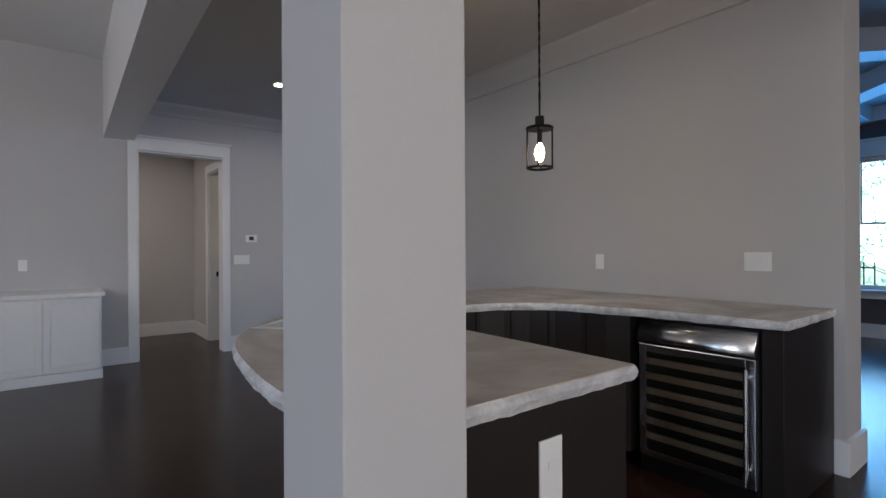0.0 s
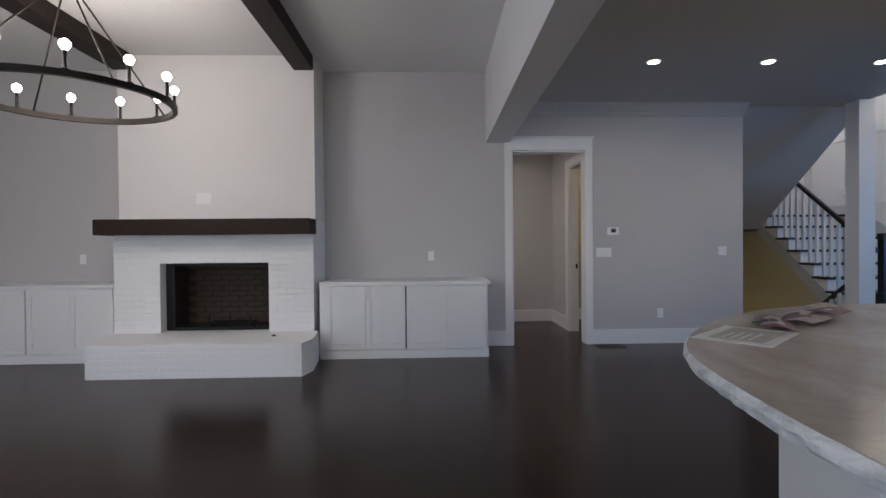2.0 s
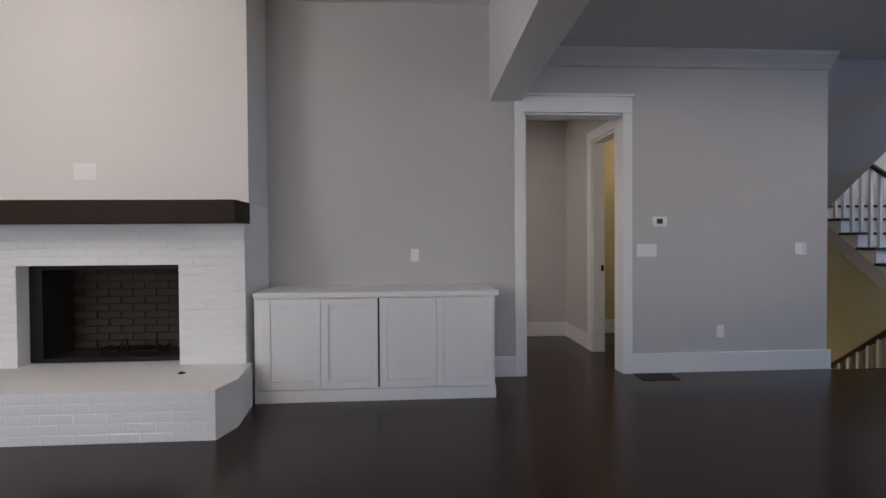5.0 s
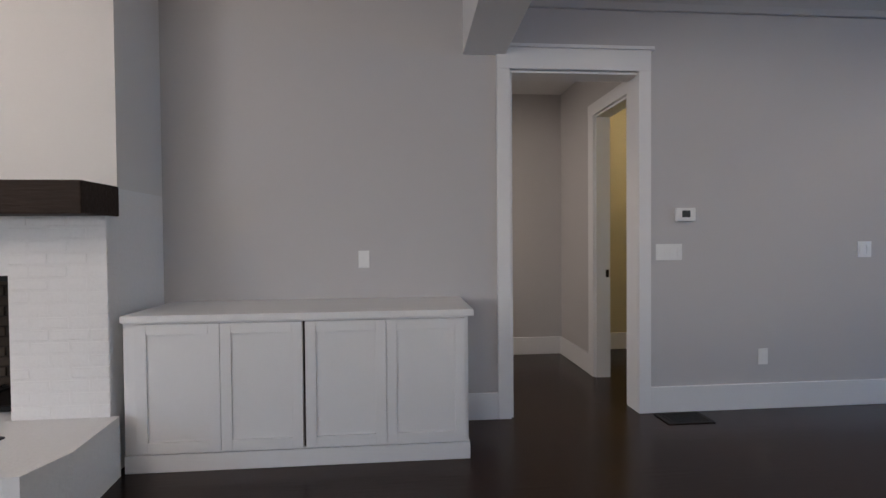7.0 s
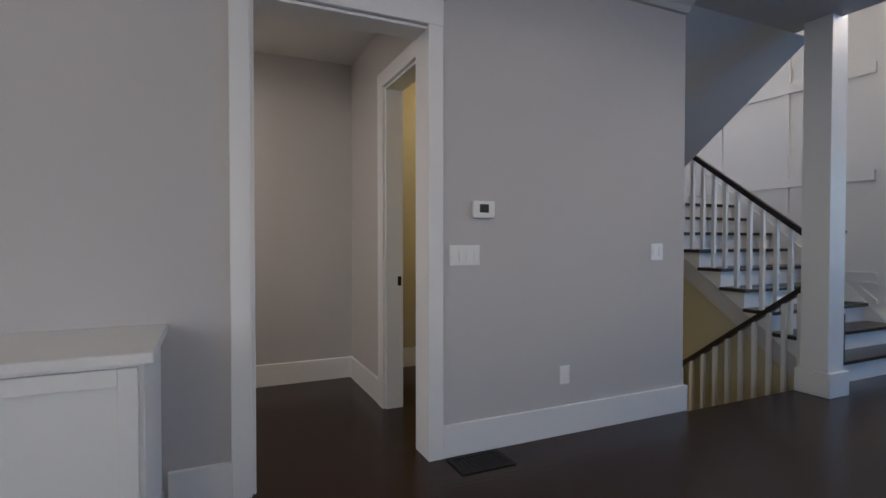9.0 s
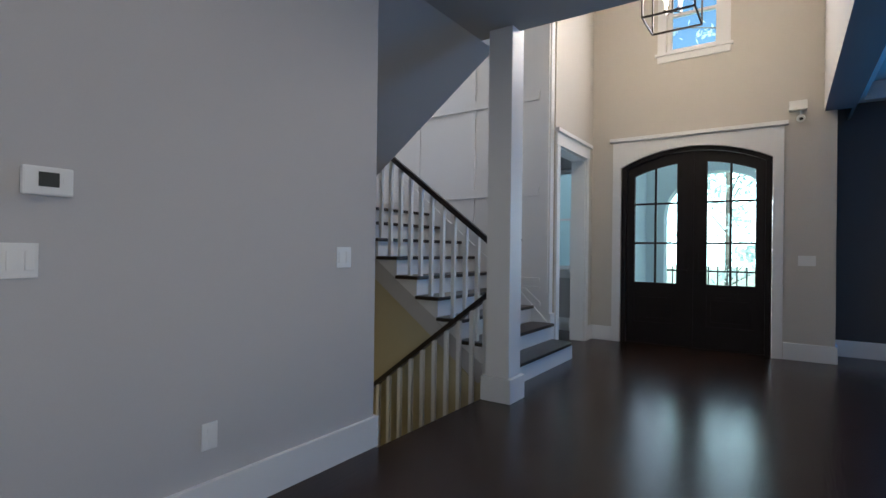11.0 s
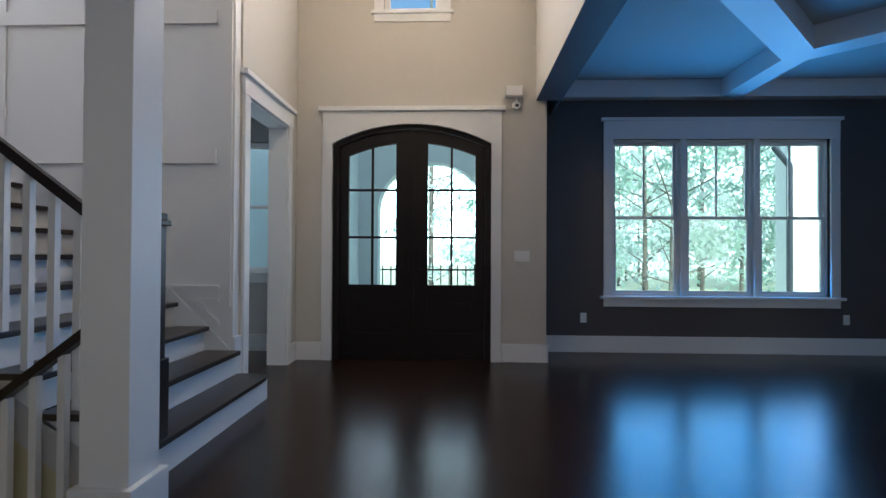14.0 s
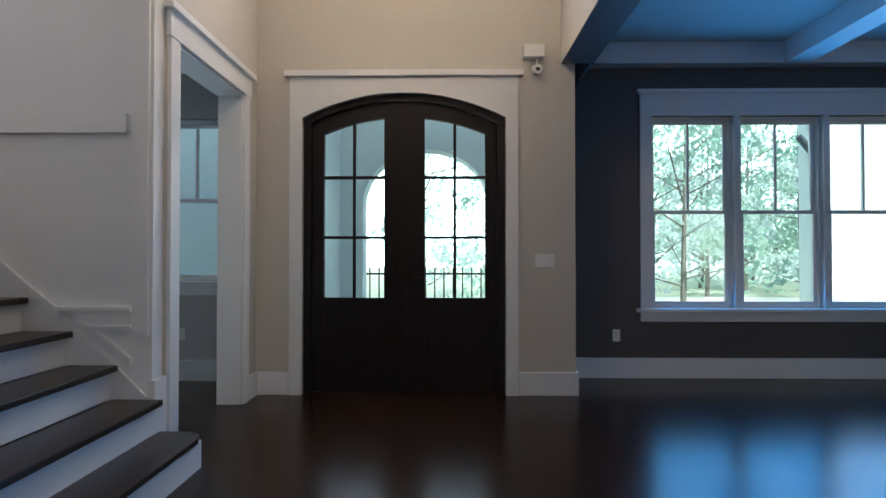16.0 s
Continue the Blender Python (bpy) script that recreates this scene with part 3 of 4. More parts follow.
def plate(place, axis, w, h, label, name="wall_switch", keys=1):
    """A switch or outlet plate on a wall; axis is the way that it faces."""
    t = thing(name, label, "switch" if "switch" in name else "outlet")
    bm = bmesh.new()
    box(bm, -w / 2, w / 2, -0.006, 0, -h / 2, h / 2)
    part("cover", bm, PLATE, t, "", 0.002)
    for k in range(keys):
        bm = bmesh.new()
        c = -w / 2 + w * (k + 0.5) / keys
        if "outlet" in name:
            box(bm, c - 0.013, c + 0.013, -0.008, -0.005, h / 5 - 0.012, h / 5 + 0.012)
            boxes("socket", PLATE, t, (c - 0.013, c + 0.013, -0.008, -0.005, -h / 5 - 0.012, -h / 5 + 0.012), bevel=0.001)
        else:
            box(bm, c - 0.014, c + 0.014, -0.010, -0.005, -h / 3.6, h / 3.6)
        part("rocker" if "switch" in name else "socket", bm, PLATE, t, "", 0.001)
    t.matrix_world = pose(*place, 0, 0, {"-y": 0, "-x": -90, "+x": 90, "+y": 180}[axis])
    return t


plate((-0.41, 6.798, 1.16), "-y", 0.075, 0.12, "white outlet plate above the white cabinet", "wall_outlet")
plate((1.82, 6.798, 1.185), "-y", 0.20, 0.12, "white four-gang switch plate beside the casing", keys=4)
plate((3.38, 6.798, 1.19), "-y", 0.115, 0.12, "white two-gang switch plate on greige wall", keys=2)
plate((2.56, 6.798, 0.39), "-y", 0.075, 0.12, "white outlet plate above the baseboard", "wall_outlet")
plate((-3.02, 6.248, 1.86), "-y", 0.17, 0.13, "blank white plate on the chimney breast", "wall_outlet", keys=2)
plate((-4.75, 6.798, 1.16), "-y", 0.075, 0.12, "white outlet plate above the white cabinet", "wall_outlet")
plate((8.518, 4.45, 1.17), "-x", 0.17, 0.12, "white three-gang switch plate by the front door", keys=3)
plate((9.158, 3.62, 0.42), "-x", 0.075, 0.12, "white outlet plate on the charcoal wall", "wall_outlet")
plate((9.158, 0.48, 0.42), "-x", 0.075, 0.12, "white outlet plate on the charcoal wall", "wall_outlet")
plate((3.398, 1.20, 1.22), "-x", 0.16, 0.12, "white three-gang switch plate over the bar", keys=3)
plate((3.398, 2.38, 1.20), "-x", 0.075, 0.12, "white outlet plate over the bar", "wall_outlet")
plate((8.998, 7.9, 0.45), "-x", 0.075, 0.12, "white outlet plate under the window", "wall_outlet")
th = thing("thermostat", "white thermostat with dark display on greige wall", "thermostat")
boxes("case", PLATE, th, (1.865, 2.015, 6.772, 6.798, 1.41, 1.51), bevel=0.008)
boxes("display", DIM, th, (1.91, 1.97, 6.769, 6.7725, 1.44, 1.49), label="dark grey display")
boxes("button", PLATE, th, (1.982, 1.996, 6.769, 6.7725, 1.455, 1.475))
vent = thing("floor_vent", "dark metal floor register by the baseboard", "vent")
boxes("frame", BRONZE, vent, (1.68, 2.02, 6.54, 6.57, 0.0, 0.006), (1.68, 2.02, 6.73, 6.76, 0.0, 0.006), (1.68, 1.71, 6.57, 6.73, 0.0, 0.006), (1.99, 2.02, 6.57, 6.73, 0.0, 0.006))
boxes("backing", IRON, vent, (1.71, 1.99, 6.57, 6.73, 0.0, 0.0015))
for k in range(9):
    boxes("slat", BRONZE, vent, (1.722 + 0.03 * k, 1.734 + 0.03 * k, 6.57, 6.73, 0.0015, 0.005))
boxes("latch_plate", BRONZE, None, (1.735, 1.762, 7.728, 7.742, 0.93, 1.0), label="dark bronze strike plate on the white jamb", bevel=0.003)
tagged(bpy.data.objects["latch_plate"], "dark bronze strike plate on the white jamb", "latch")

# wheel chandelier
RX, RY, RZ, RR = -3.12, 4.20, 2.415, 0.70
ch = thing("wheel_chandelier", "black iron wheel chandelier with lit candle bulbs", "chandelier")
bm = bmesh.new()
N = 64
for k in range(N):
    a = k * math.tau / N
    for r, z in ((RR + 0.018, RZ - 0.022), (RR + 0.018, RZ + 0.022), (RR - 0.018, RZ + 0.022), (RR - 0.018, RZ - 0.022)):
        bm.verts.new((RX + r * math.cos(a), RY + r * math.sin(a), z))
bm.verts.ensure_lookup_table()
for k in range(N):
    for j in range(4):
        a, b = k * 4 + j, k * 4 + (j + 1) % 4
        bm.faces.new([bm.verts[i] for i in (a, b, (b + 4) % (4 * N), (a + 4) % (4 * N))])
part("ring", bm, BRONZE, ch, "", 0.0)
for k in range(12):
    a = (k + 1.10) * math.tau / 12
    x, y = RX + RR * math.cos(a), RY + RR * math.sin(a)
    bm = bmesh.new()
    lathe(bm, [(0.024, 0.022), (0.024, 0.028), (0.011, 0.032), (0.011, 0.135), (0.015, 0.138), (0.015, 0.144)], (x, y, RZ), 12)
    arm = part("candle_holder", bm, BRONZE, ch, "", 0, True)
    bm = bmesh.new()
    lathe(bm, [(0.012, 0.144), (0.022, 0.155), (0.032, 0.174), (0.033, 0.190), (0.024, 0.206), (0.007, 0.216)], (x, y, RZ), 14)
    part("bulb", bm, BULB, arm, "round lit bulb", 0, True)
for k in range(4):
    a = (k + 0.6) * math.tau / 4
    bm = bmesh.new()
    rod(bm, (RX + RR * math.cos(a), RY + RR * math.sin(a), RZ + 0.02), (RX + 0.03 * math.cos(a), RY + 0.03 * math.sin(a), 3.28), 0.007)
    part("rod", bm, BRONZE, ch)
bm = bmesh.new()
lathe(bm, [(0.04, -0.02), (0.05, 0), (0.05, 0.03), (0.012, 0.05), (0.012, 0.20), (0.07, 0.205), (0.07, 0.235)], (RX, RY, HIGH - 0.236), 14)
part("hub", bm, BRONZE, ch)
lamp("chandelier_glow", "POINT", 36, (1.0, 0.9, 0.8), pose(RX, RY, RZ + 0.30), radius=0.45)


def can(x, y, z=LOW, power=2.3):
    c = thing("recessed_light", "white recessed ceiling light, lit", "ceiling light", "recessed lights")
    bm = bmesh.new()
    N = 24
    lathe(bm, [(0.072, -0.006), (0.072, -0.001)], (x, y, z), N)
    part("trim_ring", bm, PLATE, c, "", 0, True)
    bm = bmesh.new()
    lathe(bm, [(0.052, -0.010), (0.052, -0.0062)], (x, y, z), N)
    part("lens", bm, CANGLOW, c, "glowing lens")
    lamp("recessed_lamp", "AREA", power, (1.0, 0.9, 0.78), look((x, y, z - 0.012), (x, y, 0)), size=0.07, size_y=0.07)


can(1.76, 5.22)
can(2.90, 5.21)
can(4.04, 5.20)
# extra can added out of view, stronger, to brighten the side hall
can(-0.35, 7.9, 2.89, 12)

# ---- bar ----
col = thing("square_column", "pale greige boxed square column at the bar corner", "column")
boxes("shaft", WALL, col, (0.157, 0.405, 0.58, 0.83, 0, 2.599), bevel=0.004)

TOPZ = 0.955
inner = [(1.87 + 0.60 * math.cos(math.radians(a)), 1.72 + 0.60 * math.sin(math.radians(a))) for a in range(0, 181, 15)]
def smooth_line(pts, n=6):
    out = []
    for i in range(1, len(pts) - 2):
        p0, p1, p2, p3 = (Vector(p) for p in pts[i - 1:i + 3])
        for k in range(n):
            t = k / n
            out.append(tuple(0.5 * ((2 * p1) + (p2 - p0) * t + (2 * p0 - 5 * p1 + 4 * p2 - p3) * t * t + (3 * p1 - p0 - 3 * p2 + p3) * t ** 3)))
    return out
outer = smooth_line([(0.30, 0.4), (0.26, 0.835), (0.265, 1.35), (0.37, 1.95), (0.60, 2.36), (0.95, 2.72), (1.40, 3.02), (1.95, 3.14), (2.6, 3.16), (3.2, 3.16)], 6)
outline = [(0.41, 0.735)] + [(0.41, 0.835)] + outer + [(3.396, 3.16), (3.396, 0.79), (2.60, 0.77), (2.56, 1.0), (2.53, 1.5)] + inner + [(1.23, 0.735)]
ctr = thing("bar_counter", "curved cream granite bar counter with chiselled edge", "counter")
bm = bmesh.new()
def inset(pts, d):
    """The closed outline drawn in by d."""
    area = sum(a[0] * b[1] - b[0] * a[1] for a, b in zip(pts, pts[1:] + pts[:1]))
    out = []
    for i, p in enumerate(pts):
        t = (Vector(pts[(i + 1) % len(pts)]) - Vector(pts[i - 1])).normalized()
        n = Vector((-t.y, t.x)) * (1 if area > 0 else -1)
        out.append(tuple(Vector(p) + n * d))
    return out
prism(bm, inset(outline, 0.012), "z", TOPZ - 0.012, TOPZ)
part("counter_top", bm, GRANITE, ctr, "polished cream granite with grey veins")
bm = bmesh.new()
rnd = random.Random(4)
closed = []
for (ax, ay), (bx, by) in zip(outline, outline[1:] + outline[:1]):
    n = max(1, int(math.hypot(bx - ax, by - ay) / 0.03))
    closed += [(ax + (bx - ax) * k / n, ay + (by - ay) * k / n) for k in range(n)]
rings = []
for z, d in ((TOPZ - 0.001, 0.012), (TOPZ - 0.010, 0.004), (TOPZ - 0.022, 0.0), (TOPZ - 0.036, 0.004), (TOPZ - 0.048, 0.010)):
    j = 0.001 if z > TOPZ - 0.002 else 0.0035
    rings.append([bm.verts.new((x + rnd.uniform(-j, j), y + rnd.uniform(-j, j), z + rnd.uniform(-j, j) * 0.6)) for x, y in inset(closed, d)])
for a, b in zip(rings, rings[1:]):
    for i in range(len(a)):
        bm.faces.new((a[i], a[(i + 1) % len(a)], b[(i + 1) % len(a)], b[i]))
bm.faces.new(rings[-1])
part("chiselled_edge", bm, EDGE, ctr, "rough grey-white broken stone edge")

isl = thing("bar_island", "white panelled bar island with dark end panel", "cabinet")
bm = bmesh.new()
prism(bm, [(0.42, 0.84), (0.37, 0.84), (0.36, 1.24), (0.66, 1.93), (1.10, 2.45), (1.85, 2.80), (2.4, 2.84), (2.4, 2.36), (1.85, 2.37), (1.32, 2.1), (1.26, 1.72), (1.22, 0.79), (0.42, 0.79)], "z", 0.0, TOPZ - 0.049)
part("body", bm, TRIM, isl, "white beaded panelling")
for k in range(9):
    bm = bmesh.new()
    rod(bm, (0.368 - 0.0012 * k, 0.85 + 0.046 * k, 0.02), (0.368 - 0.0012 * k, 0.85 + 0.046 * k, TOPZ - 0.05), 0.006, n=6)
    part("bead", bm, TRIM, isl)
boxes("end_panel", CABDARK, isl, (0.42, 1.225, 0.775, 0.79, 0.0, TOPZ - 0.050), label="espresso end panel", bevel=0.003)
bm = bmesh.new()
prism(bm, [(1.24, 0.80), (1.28, 1.72), (1.335, 2.09), (1.86, 2.355), (1.86, 2.345), (1.345, 2.08), (1.29, 1.72), (1.25, 0.80)], "z", 0.05, TOPZ - 0.050)
part("inner_front", bm, CABDARK, isl, "espresso cabinet front")
plate((0.86, 0.773, 0.685), "-y", 0.09, 0.24, "white outlet plate on the dark end panel", "wall_outlet")

back = thing("bar_cabinet", "curved espresso bar cabinets along the wall", "cabinet")
bm = bmesh.new()
arcb = [(1.87 + 0.64 * math.cos(math.radians(a)), 1.72 + 0.65 * math.sin(math.radians(a))) for a in range(0, 96, 15)]
prism(bm, [(3.39, 1.59), (2.56, 1.59)] + arcb + [(1.86, 2.80), (3.39, 3.08)], "z", 0.09, TOPZ - 0.050)
part("body", bm, CABDARK, back)
boxes("end_panel", CABDARK, back, (2.62, 3.39, 0.80, 0.90, 0.0, TOPZ - 0.050), label="espresso end panel", bevel=0.003)
# thin dark uprights drawn as shade between the curved doors
for a in (12, 34, 56, 78):
    x, y = 1.87 + 0.636 * math.cos(math.radians(a)), 1.72 + 0.646 * math.sin(math.radians(a))
    bm = bmesh.new()
    box(bm, x - 0.004, x + 0.004, y - 0.004, y + 0.004, 0.10, TOPZ - 0.05)
    part("gap_shade", bm, IRON, back)

wc = thing("wine_cooler", "stainless under-counter wine cooler with glass door", "wine cooler")
boxes("case", IRON, wc, (2.62, 3.36, 0.905, 1.53, 0.05, 0.89))
door = boxes("door", STEEL, wc, (2.56, 2.60, 0.95, 1.49, 0.705, 0.75), label="stainless door frame", bevel=0.003)
for r in ((0.905, 0.949, 0.10, 0.75), (1.491, 1.53, 0.10, 0.75), (0.95, 1.49, 0.10, 0.135)):
    boxes("frame_bar", STEEL, door, (2.56, 2.60) + r, bevel=0.003)
boxes("glass", JAR, door, (2.575, 2.58, 0.95, 1.48, 0.14, 0.70))
bm = bmesh.new()
prism(bm, [(2.62, 0.76), (2.545, 0.76), (2.538, 0.775), (2.541, 0.80), (2.552, 0.83), (2.570, 0.86), (2.592, 0.882), (2.62, 0.885)], "y", 0.905, 1.53)
part("control_panel", bm, STEEL, wc, "stainless rounded top panel", 0, True)
bm = bmesh.new()
rod(bm, (2.52, 0.935, 0.16), (2.52, 0.935, 0.70), 0.011)
for z in (0.20, 0.66):
    rod(bm, (2.52, 0.935, z), (2.565, 0.935, z), 0.008)
part("handle", bm, STEEL, door, "steel bar handle")
SHELFW = mat("cooler_shelf_wood", (0.16, 0.125, 0.10), 0.5, grain=0.3, scale=20)
for k in range(6):
    boxes("shelf", SHELFW, wc, (2.603, 2.618, 0.96, 1.53, 0.185 + 0.088 * k, 0.222 + 0.088 * k), label="wood shelf front")
boxes("toe_grille", IRON, wc, (2.58, 2.62, 0.905, 1.53, 0.0, 0.09))


def pendant(x, y, z):
    p = thing("pendant_light", "bronze cage pendant with a lit filament bulb", "pendant lamp")
    h, r = 0.24, 0.075
    for zz in (z, z + h):
        bm = bmesh.new()
        lathe(bm, [(r + 0.006, -0.008), (r + 0.010, 0), (r + 0.006, 0.008)], (x, y, zz), 20) if zz > z else None
        if zz == z:
            for k in range(20):
                a, b = k * math.tau / 20, (k + 1) * math.tau / 20
                rod(bm, (x + r * math.cos(a), y + r * math.sin(a), z), (x + r * math.cos(b), y + r * math.sin(b), z), 0.008, n=6)
        part("cage_ring", bm, BRONZE, p)
    for k in range(4):
        a = k * math.tau / 4 + 0.6
        bm = bmesh.new()
        rod(bm, (x + r * math.cos(a), y + r * math.sin(a), z), (x + r * math.cos(a), y + r * math.sin(a), z + h), 0.006, n=6)
        part("cage_bar", bm, BRONZE, p)
    bm = bmesh.new()
    lathe(bm, [(0.016, 0.0), (0.016, 0.09), (0.028, 0.10), (0.028, 0.16), (0.02, 0.165), (0.006, 0.17)], (x, y, z + h - 0.09), 12)
    part("socket", bm, BRONZE, p)
    bm = bmesh.new()
    lathe(bm, [(0.012, 0.0), (0.026, -0.03), (0.031, -0.06), (0.022, -0.10), (0.006, -0.115)], (x, y, z + h - 0.09), 14)
    part("bulb", bm, FILAMENT, p, "amber lit bulb", 0, True)
    bm = bmesh.new()
    rod(bm, (x, y, z + h + 0.07), (x, y, z + h + 0.17), 0.006)
    zz = z + h + 0.17
    while zz < LOW - 0.03:
        rod(bm, (x, y, zz), (x, y, zz + 0.028), 0.008 if int(zz * 100) % 2 else 0.005, n=6)
        zz += 0.028
    part("chain", bm, BRONZE, p)
    bm = bmesh.new()
    lathe(bm, [(0.06, -0.024), (0.06, 0.0)], (x, y, LOW), 16)
    part("canopy", bm, BRONZE, p)
    lamp("pendant_glow", "POINT", 90, (1.0, 0.74, 0.42), pose(x, y, z + 0.08), radius=0.03)


pendant(2.16, 1.94, 1.80)

# papers on the counter
INK = mat("grey_green_print", (0.42, 0.43, 0.39), 0.45, grain=0.3, scale=25)
PINK = mat("pale_pink_print", (0.46, 0.36, 0.37), 0.4, grain=0.3, scale=30)
DARKINK = mat("dark_print", (0.035, 0.025, 0.03), 0.35, grain=0.4, scale=30)
sheet = thing("paper_sheet", "white sheet with a grey printed panel on the granite counter", "paper")
boxes("sheet", PAPER, sheet, (-0.19, 0.19, -0.135, 0.135, 0, 0.002))
boxes("printed_panel", INK, sheet, (-0.145, 0.15, -0.095, 0.09, 0.0021, 0.0028), label="grey-green printed panel")
for k in range(4):
    boxes("text_bar", PAPER, sheet, (-0.12, 0.02 + 0.03 * (k % 2), 0.045 - 0.03 * k, 0.055 - 0.03 * k, 0.0029, 0.0034))
sheet.matrix_world = pose(0.76, 2.25, TOPZ + 0.001, 0, 0, 41)
rnd = random.Random(11)
for k in range(10):
    w, d, rise = 0.11, 0.235, 0.010 + 0.010 * rnd.random()
    tone = (PAPERRED, PINK, DARKINK, PAPERRED, PAPERTAN)[k % 5]
    bro = thing("brochure", "glossy folded maroon brochure fanned out on the granite counter", "brochure", "brochures on the bar")
    bm = bmesh.new()
    for i in range(4):
        x0, x1 = -w / 2 + w * i / 4, -w / 2 + w * (i + 1) / 4
        z0, z1 = rise * math.sin(math.pi * i / 4), rise * math.sin(math.pi * (i + 1) / 4)
        q = [bm.verts.new((x, y, z + h)) for h in (0, 0.002) for x, z in ((x0, z0), (x1, z1)) for y in (-d / 2, d / 2)]
        for f in ((0, 1, 3, 2), (4, 6, 7, 5), (0, 2, 6, 4), (1, 5, 7, 3), (0, 4, 5, 1), (2, 3, 7, 6)):
            bm.faces.new([q[j] for j in f])
    part("cover", bm, tone, bro)
    bm = bmesh.new()
    y0 = rnd.uniform(-0.09, 0.02)
    box(bm, -w / 8, w / 8, y0, y0 + 0.07, rise * 1.0 + 0.0025, rise * 1.0 + 0.0035)
    part("printed_panel", bm, PINK if tone is not PINK else DARKINK, bro, "printed picture panel")
    u = k / 9
    bro.matrix_world = pose(0.99 + 0.52 * u + rnd.uniform(-0.05, 0.05), 2.46 + 0.30 * u + rnd.uniform(-0.07, 0.07), TOPZ + 0.001 + 0.003 * k, 0, 0, -35 - 30 * u + rnd.uniform(-14, 14))

# ---- stairs ----
RISE, RUN, Y1, SX0, SX1, NST = 0.195, 0.262, 6.69, 5.36, 6.995, 9
stair = thing("staircase", "dark tread staircase with white risers and open side", "stairs")
for k in range(1, NST + 1):
    y, z = Y1 + RUN * (k - 1), RISE * k
    x1 = SX1 - 0.01 * (k > 1)
    bm = bmesh.new()
    if k == 1:
        prism(bm, [(SX0 - 0.02, y - 0.01), (6.90, y - 0.01), (6.98, y + 0.02), (7.02, y + 0.09), (7.02, 6.965), (SX1 - 0.03, 6.965), (SX1 - 0.03, y + RUN + 0.02), (SX0 - 0.02, y + RUN + 0.02)], "z", z - 0.03, z)
    else:
        box(bm, SX0 - 0.05, x1, y - 0.028, y + RUN + 0.0, z - 0.036, z)
    part("tread", bm, TREADWOOD, stair, "dark varnished tread", 0.008)
    bm = bmesh.new()
    box(bm, SX0, 6.99 if k == 1 else x1, y + 0.015, y + 0.035, z - RISE, z - 0.037)
    part("riser", bm, TRIM, stair, "white riser")
    bm = bmesh.new()
    y2 = y + RUN + 0.035
    prism(bm, [(y + 0.035, z - 0.037), (y2, z - 0.037), (y2, max(0.0, 0.22 + 0.72 * (y2 - 7.03)) if y2 > 6.95 else 0.0), (y + 0.035, max(0.0, 0.22 + 0.72 * (y + 0.035 - 7.03)) if y > 6.9 else 0.0)], "x", SX0, SX0 + 0.02)
    part("side_panel", bm, TRIM, stair)
LY = Y1 + RUN * (NST - 1)
boxes("landing", TREADWOOD, stair, (3.76, 6.99, LY + RUN, 9.88, RISE * NST - 0.03, RISE * NST), label="dark landing floor")
bm = bmesh.new()
prism(bm, [(7.03, 0.001), (6.90, 0.13), (LY + RUN, 0.22 + 0.72 * (LY + RUN - 7.03)), (LY + RUN, 0.72 * (LY + RUN - 7.03))], "x", SX0 + 0.002, SX0 + 0.05)
part("stringer", bm, WALL, stair, "beige sloping stringer")
# wall below the flight, coloured with the yellow light from downstairs
bm = bmesh.new()
prism(bm, [(6.76, -2.6), (6.76, -0.001), (7.10, -0.001), (LY + RUN, 0.05 + 0.72 * (LY + RUN - 7.03)), (9.78, RISE * NST - 0.3), (9.78, -2.6)], "x", SX0 + 0.05, SX0 + 0.10)
tagged(part("wall_under_stair", bm, YELLOWLIT), "wall under the staircase, yellow lamplight put into the colour", "wall", "", "structure")
# upper flight, seen from below
bm = bmesh.new()
prism(bm, [(6.88, LOW), (8.95, LOW - 0.757 * 2.05), (9.3, LOW - 0.757 * 2.05), (9.3, LOW - 1.2), (6.99, LOW + 0.55), (6.88, LOW + 0.55)], "x", 3.662, SX0 - 0.03)
tagged(part("upper_flight", bm, WALL), "sloping grey soffit of the upper stair flight", "stairs", "", "structure")
bm = bmesh.new()
for k in range(9):
    box(bm, 3.76, SX0, 6.80 + 0.26 * k, 7.08 + 0.26 * k, -0.2 * (k + 1) - 0.03, -0.2 * (k + 1))
tagged(part("lower_flight", bm, TREADWOOD), "dark treads going down to the lower floor", "stairs", "", "structure")


def baluster_run(name, label, p, q, n, drop, x_shift=0.0, foot=None):
    """A sloping handrail from p to q with square white balusters below it."""
    b = thing(name, label, "railing")
    bm = bmesh.new()
    p, q = Vector(p), Vector(q)
    d = q - p
    for s, w, h0, h1 in ((0, 0.033, -0.03, 0.0), (0, 0.026, 0.0, 0.028)):
        vs = [(p.x - w, p.y, p.z + h0), (p.x + w, p.y, p.z + h0), (p.x + w * 0.8, p.y, p.z + h1), (p.x - w * 0.8, p.y, p.z + h1)]
        a = [bm.verts.new(v) for v in vs]
        c = [bm.verts.new(Vector(v) + d) for v in vs]
        for i in range(4):
            bm.faces.new((a[i], a[(i + 1) % 4], c[(i + 1) % 4], c[i]))
        bm.faces.new(a[::-1])
        bm.faces.new(c)
    part("handrail", bm, RAILWOOD, b, "dark wooden handrail")
    for k in range(n):
        c = p + d * ((k + 0.5) / n)
        z0 = foot(c.y) if foot else c.z - drop
        bm = bmesh.new()
        box(bm, c.x - 0.019, c.x + 0.019, c.y - 0.019, c.y + 0.019, z0, c.z - 0.03)
        part("baluster", bm, TRIM, b, "", 0.002)
    return b


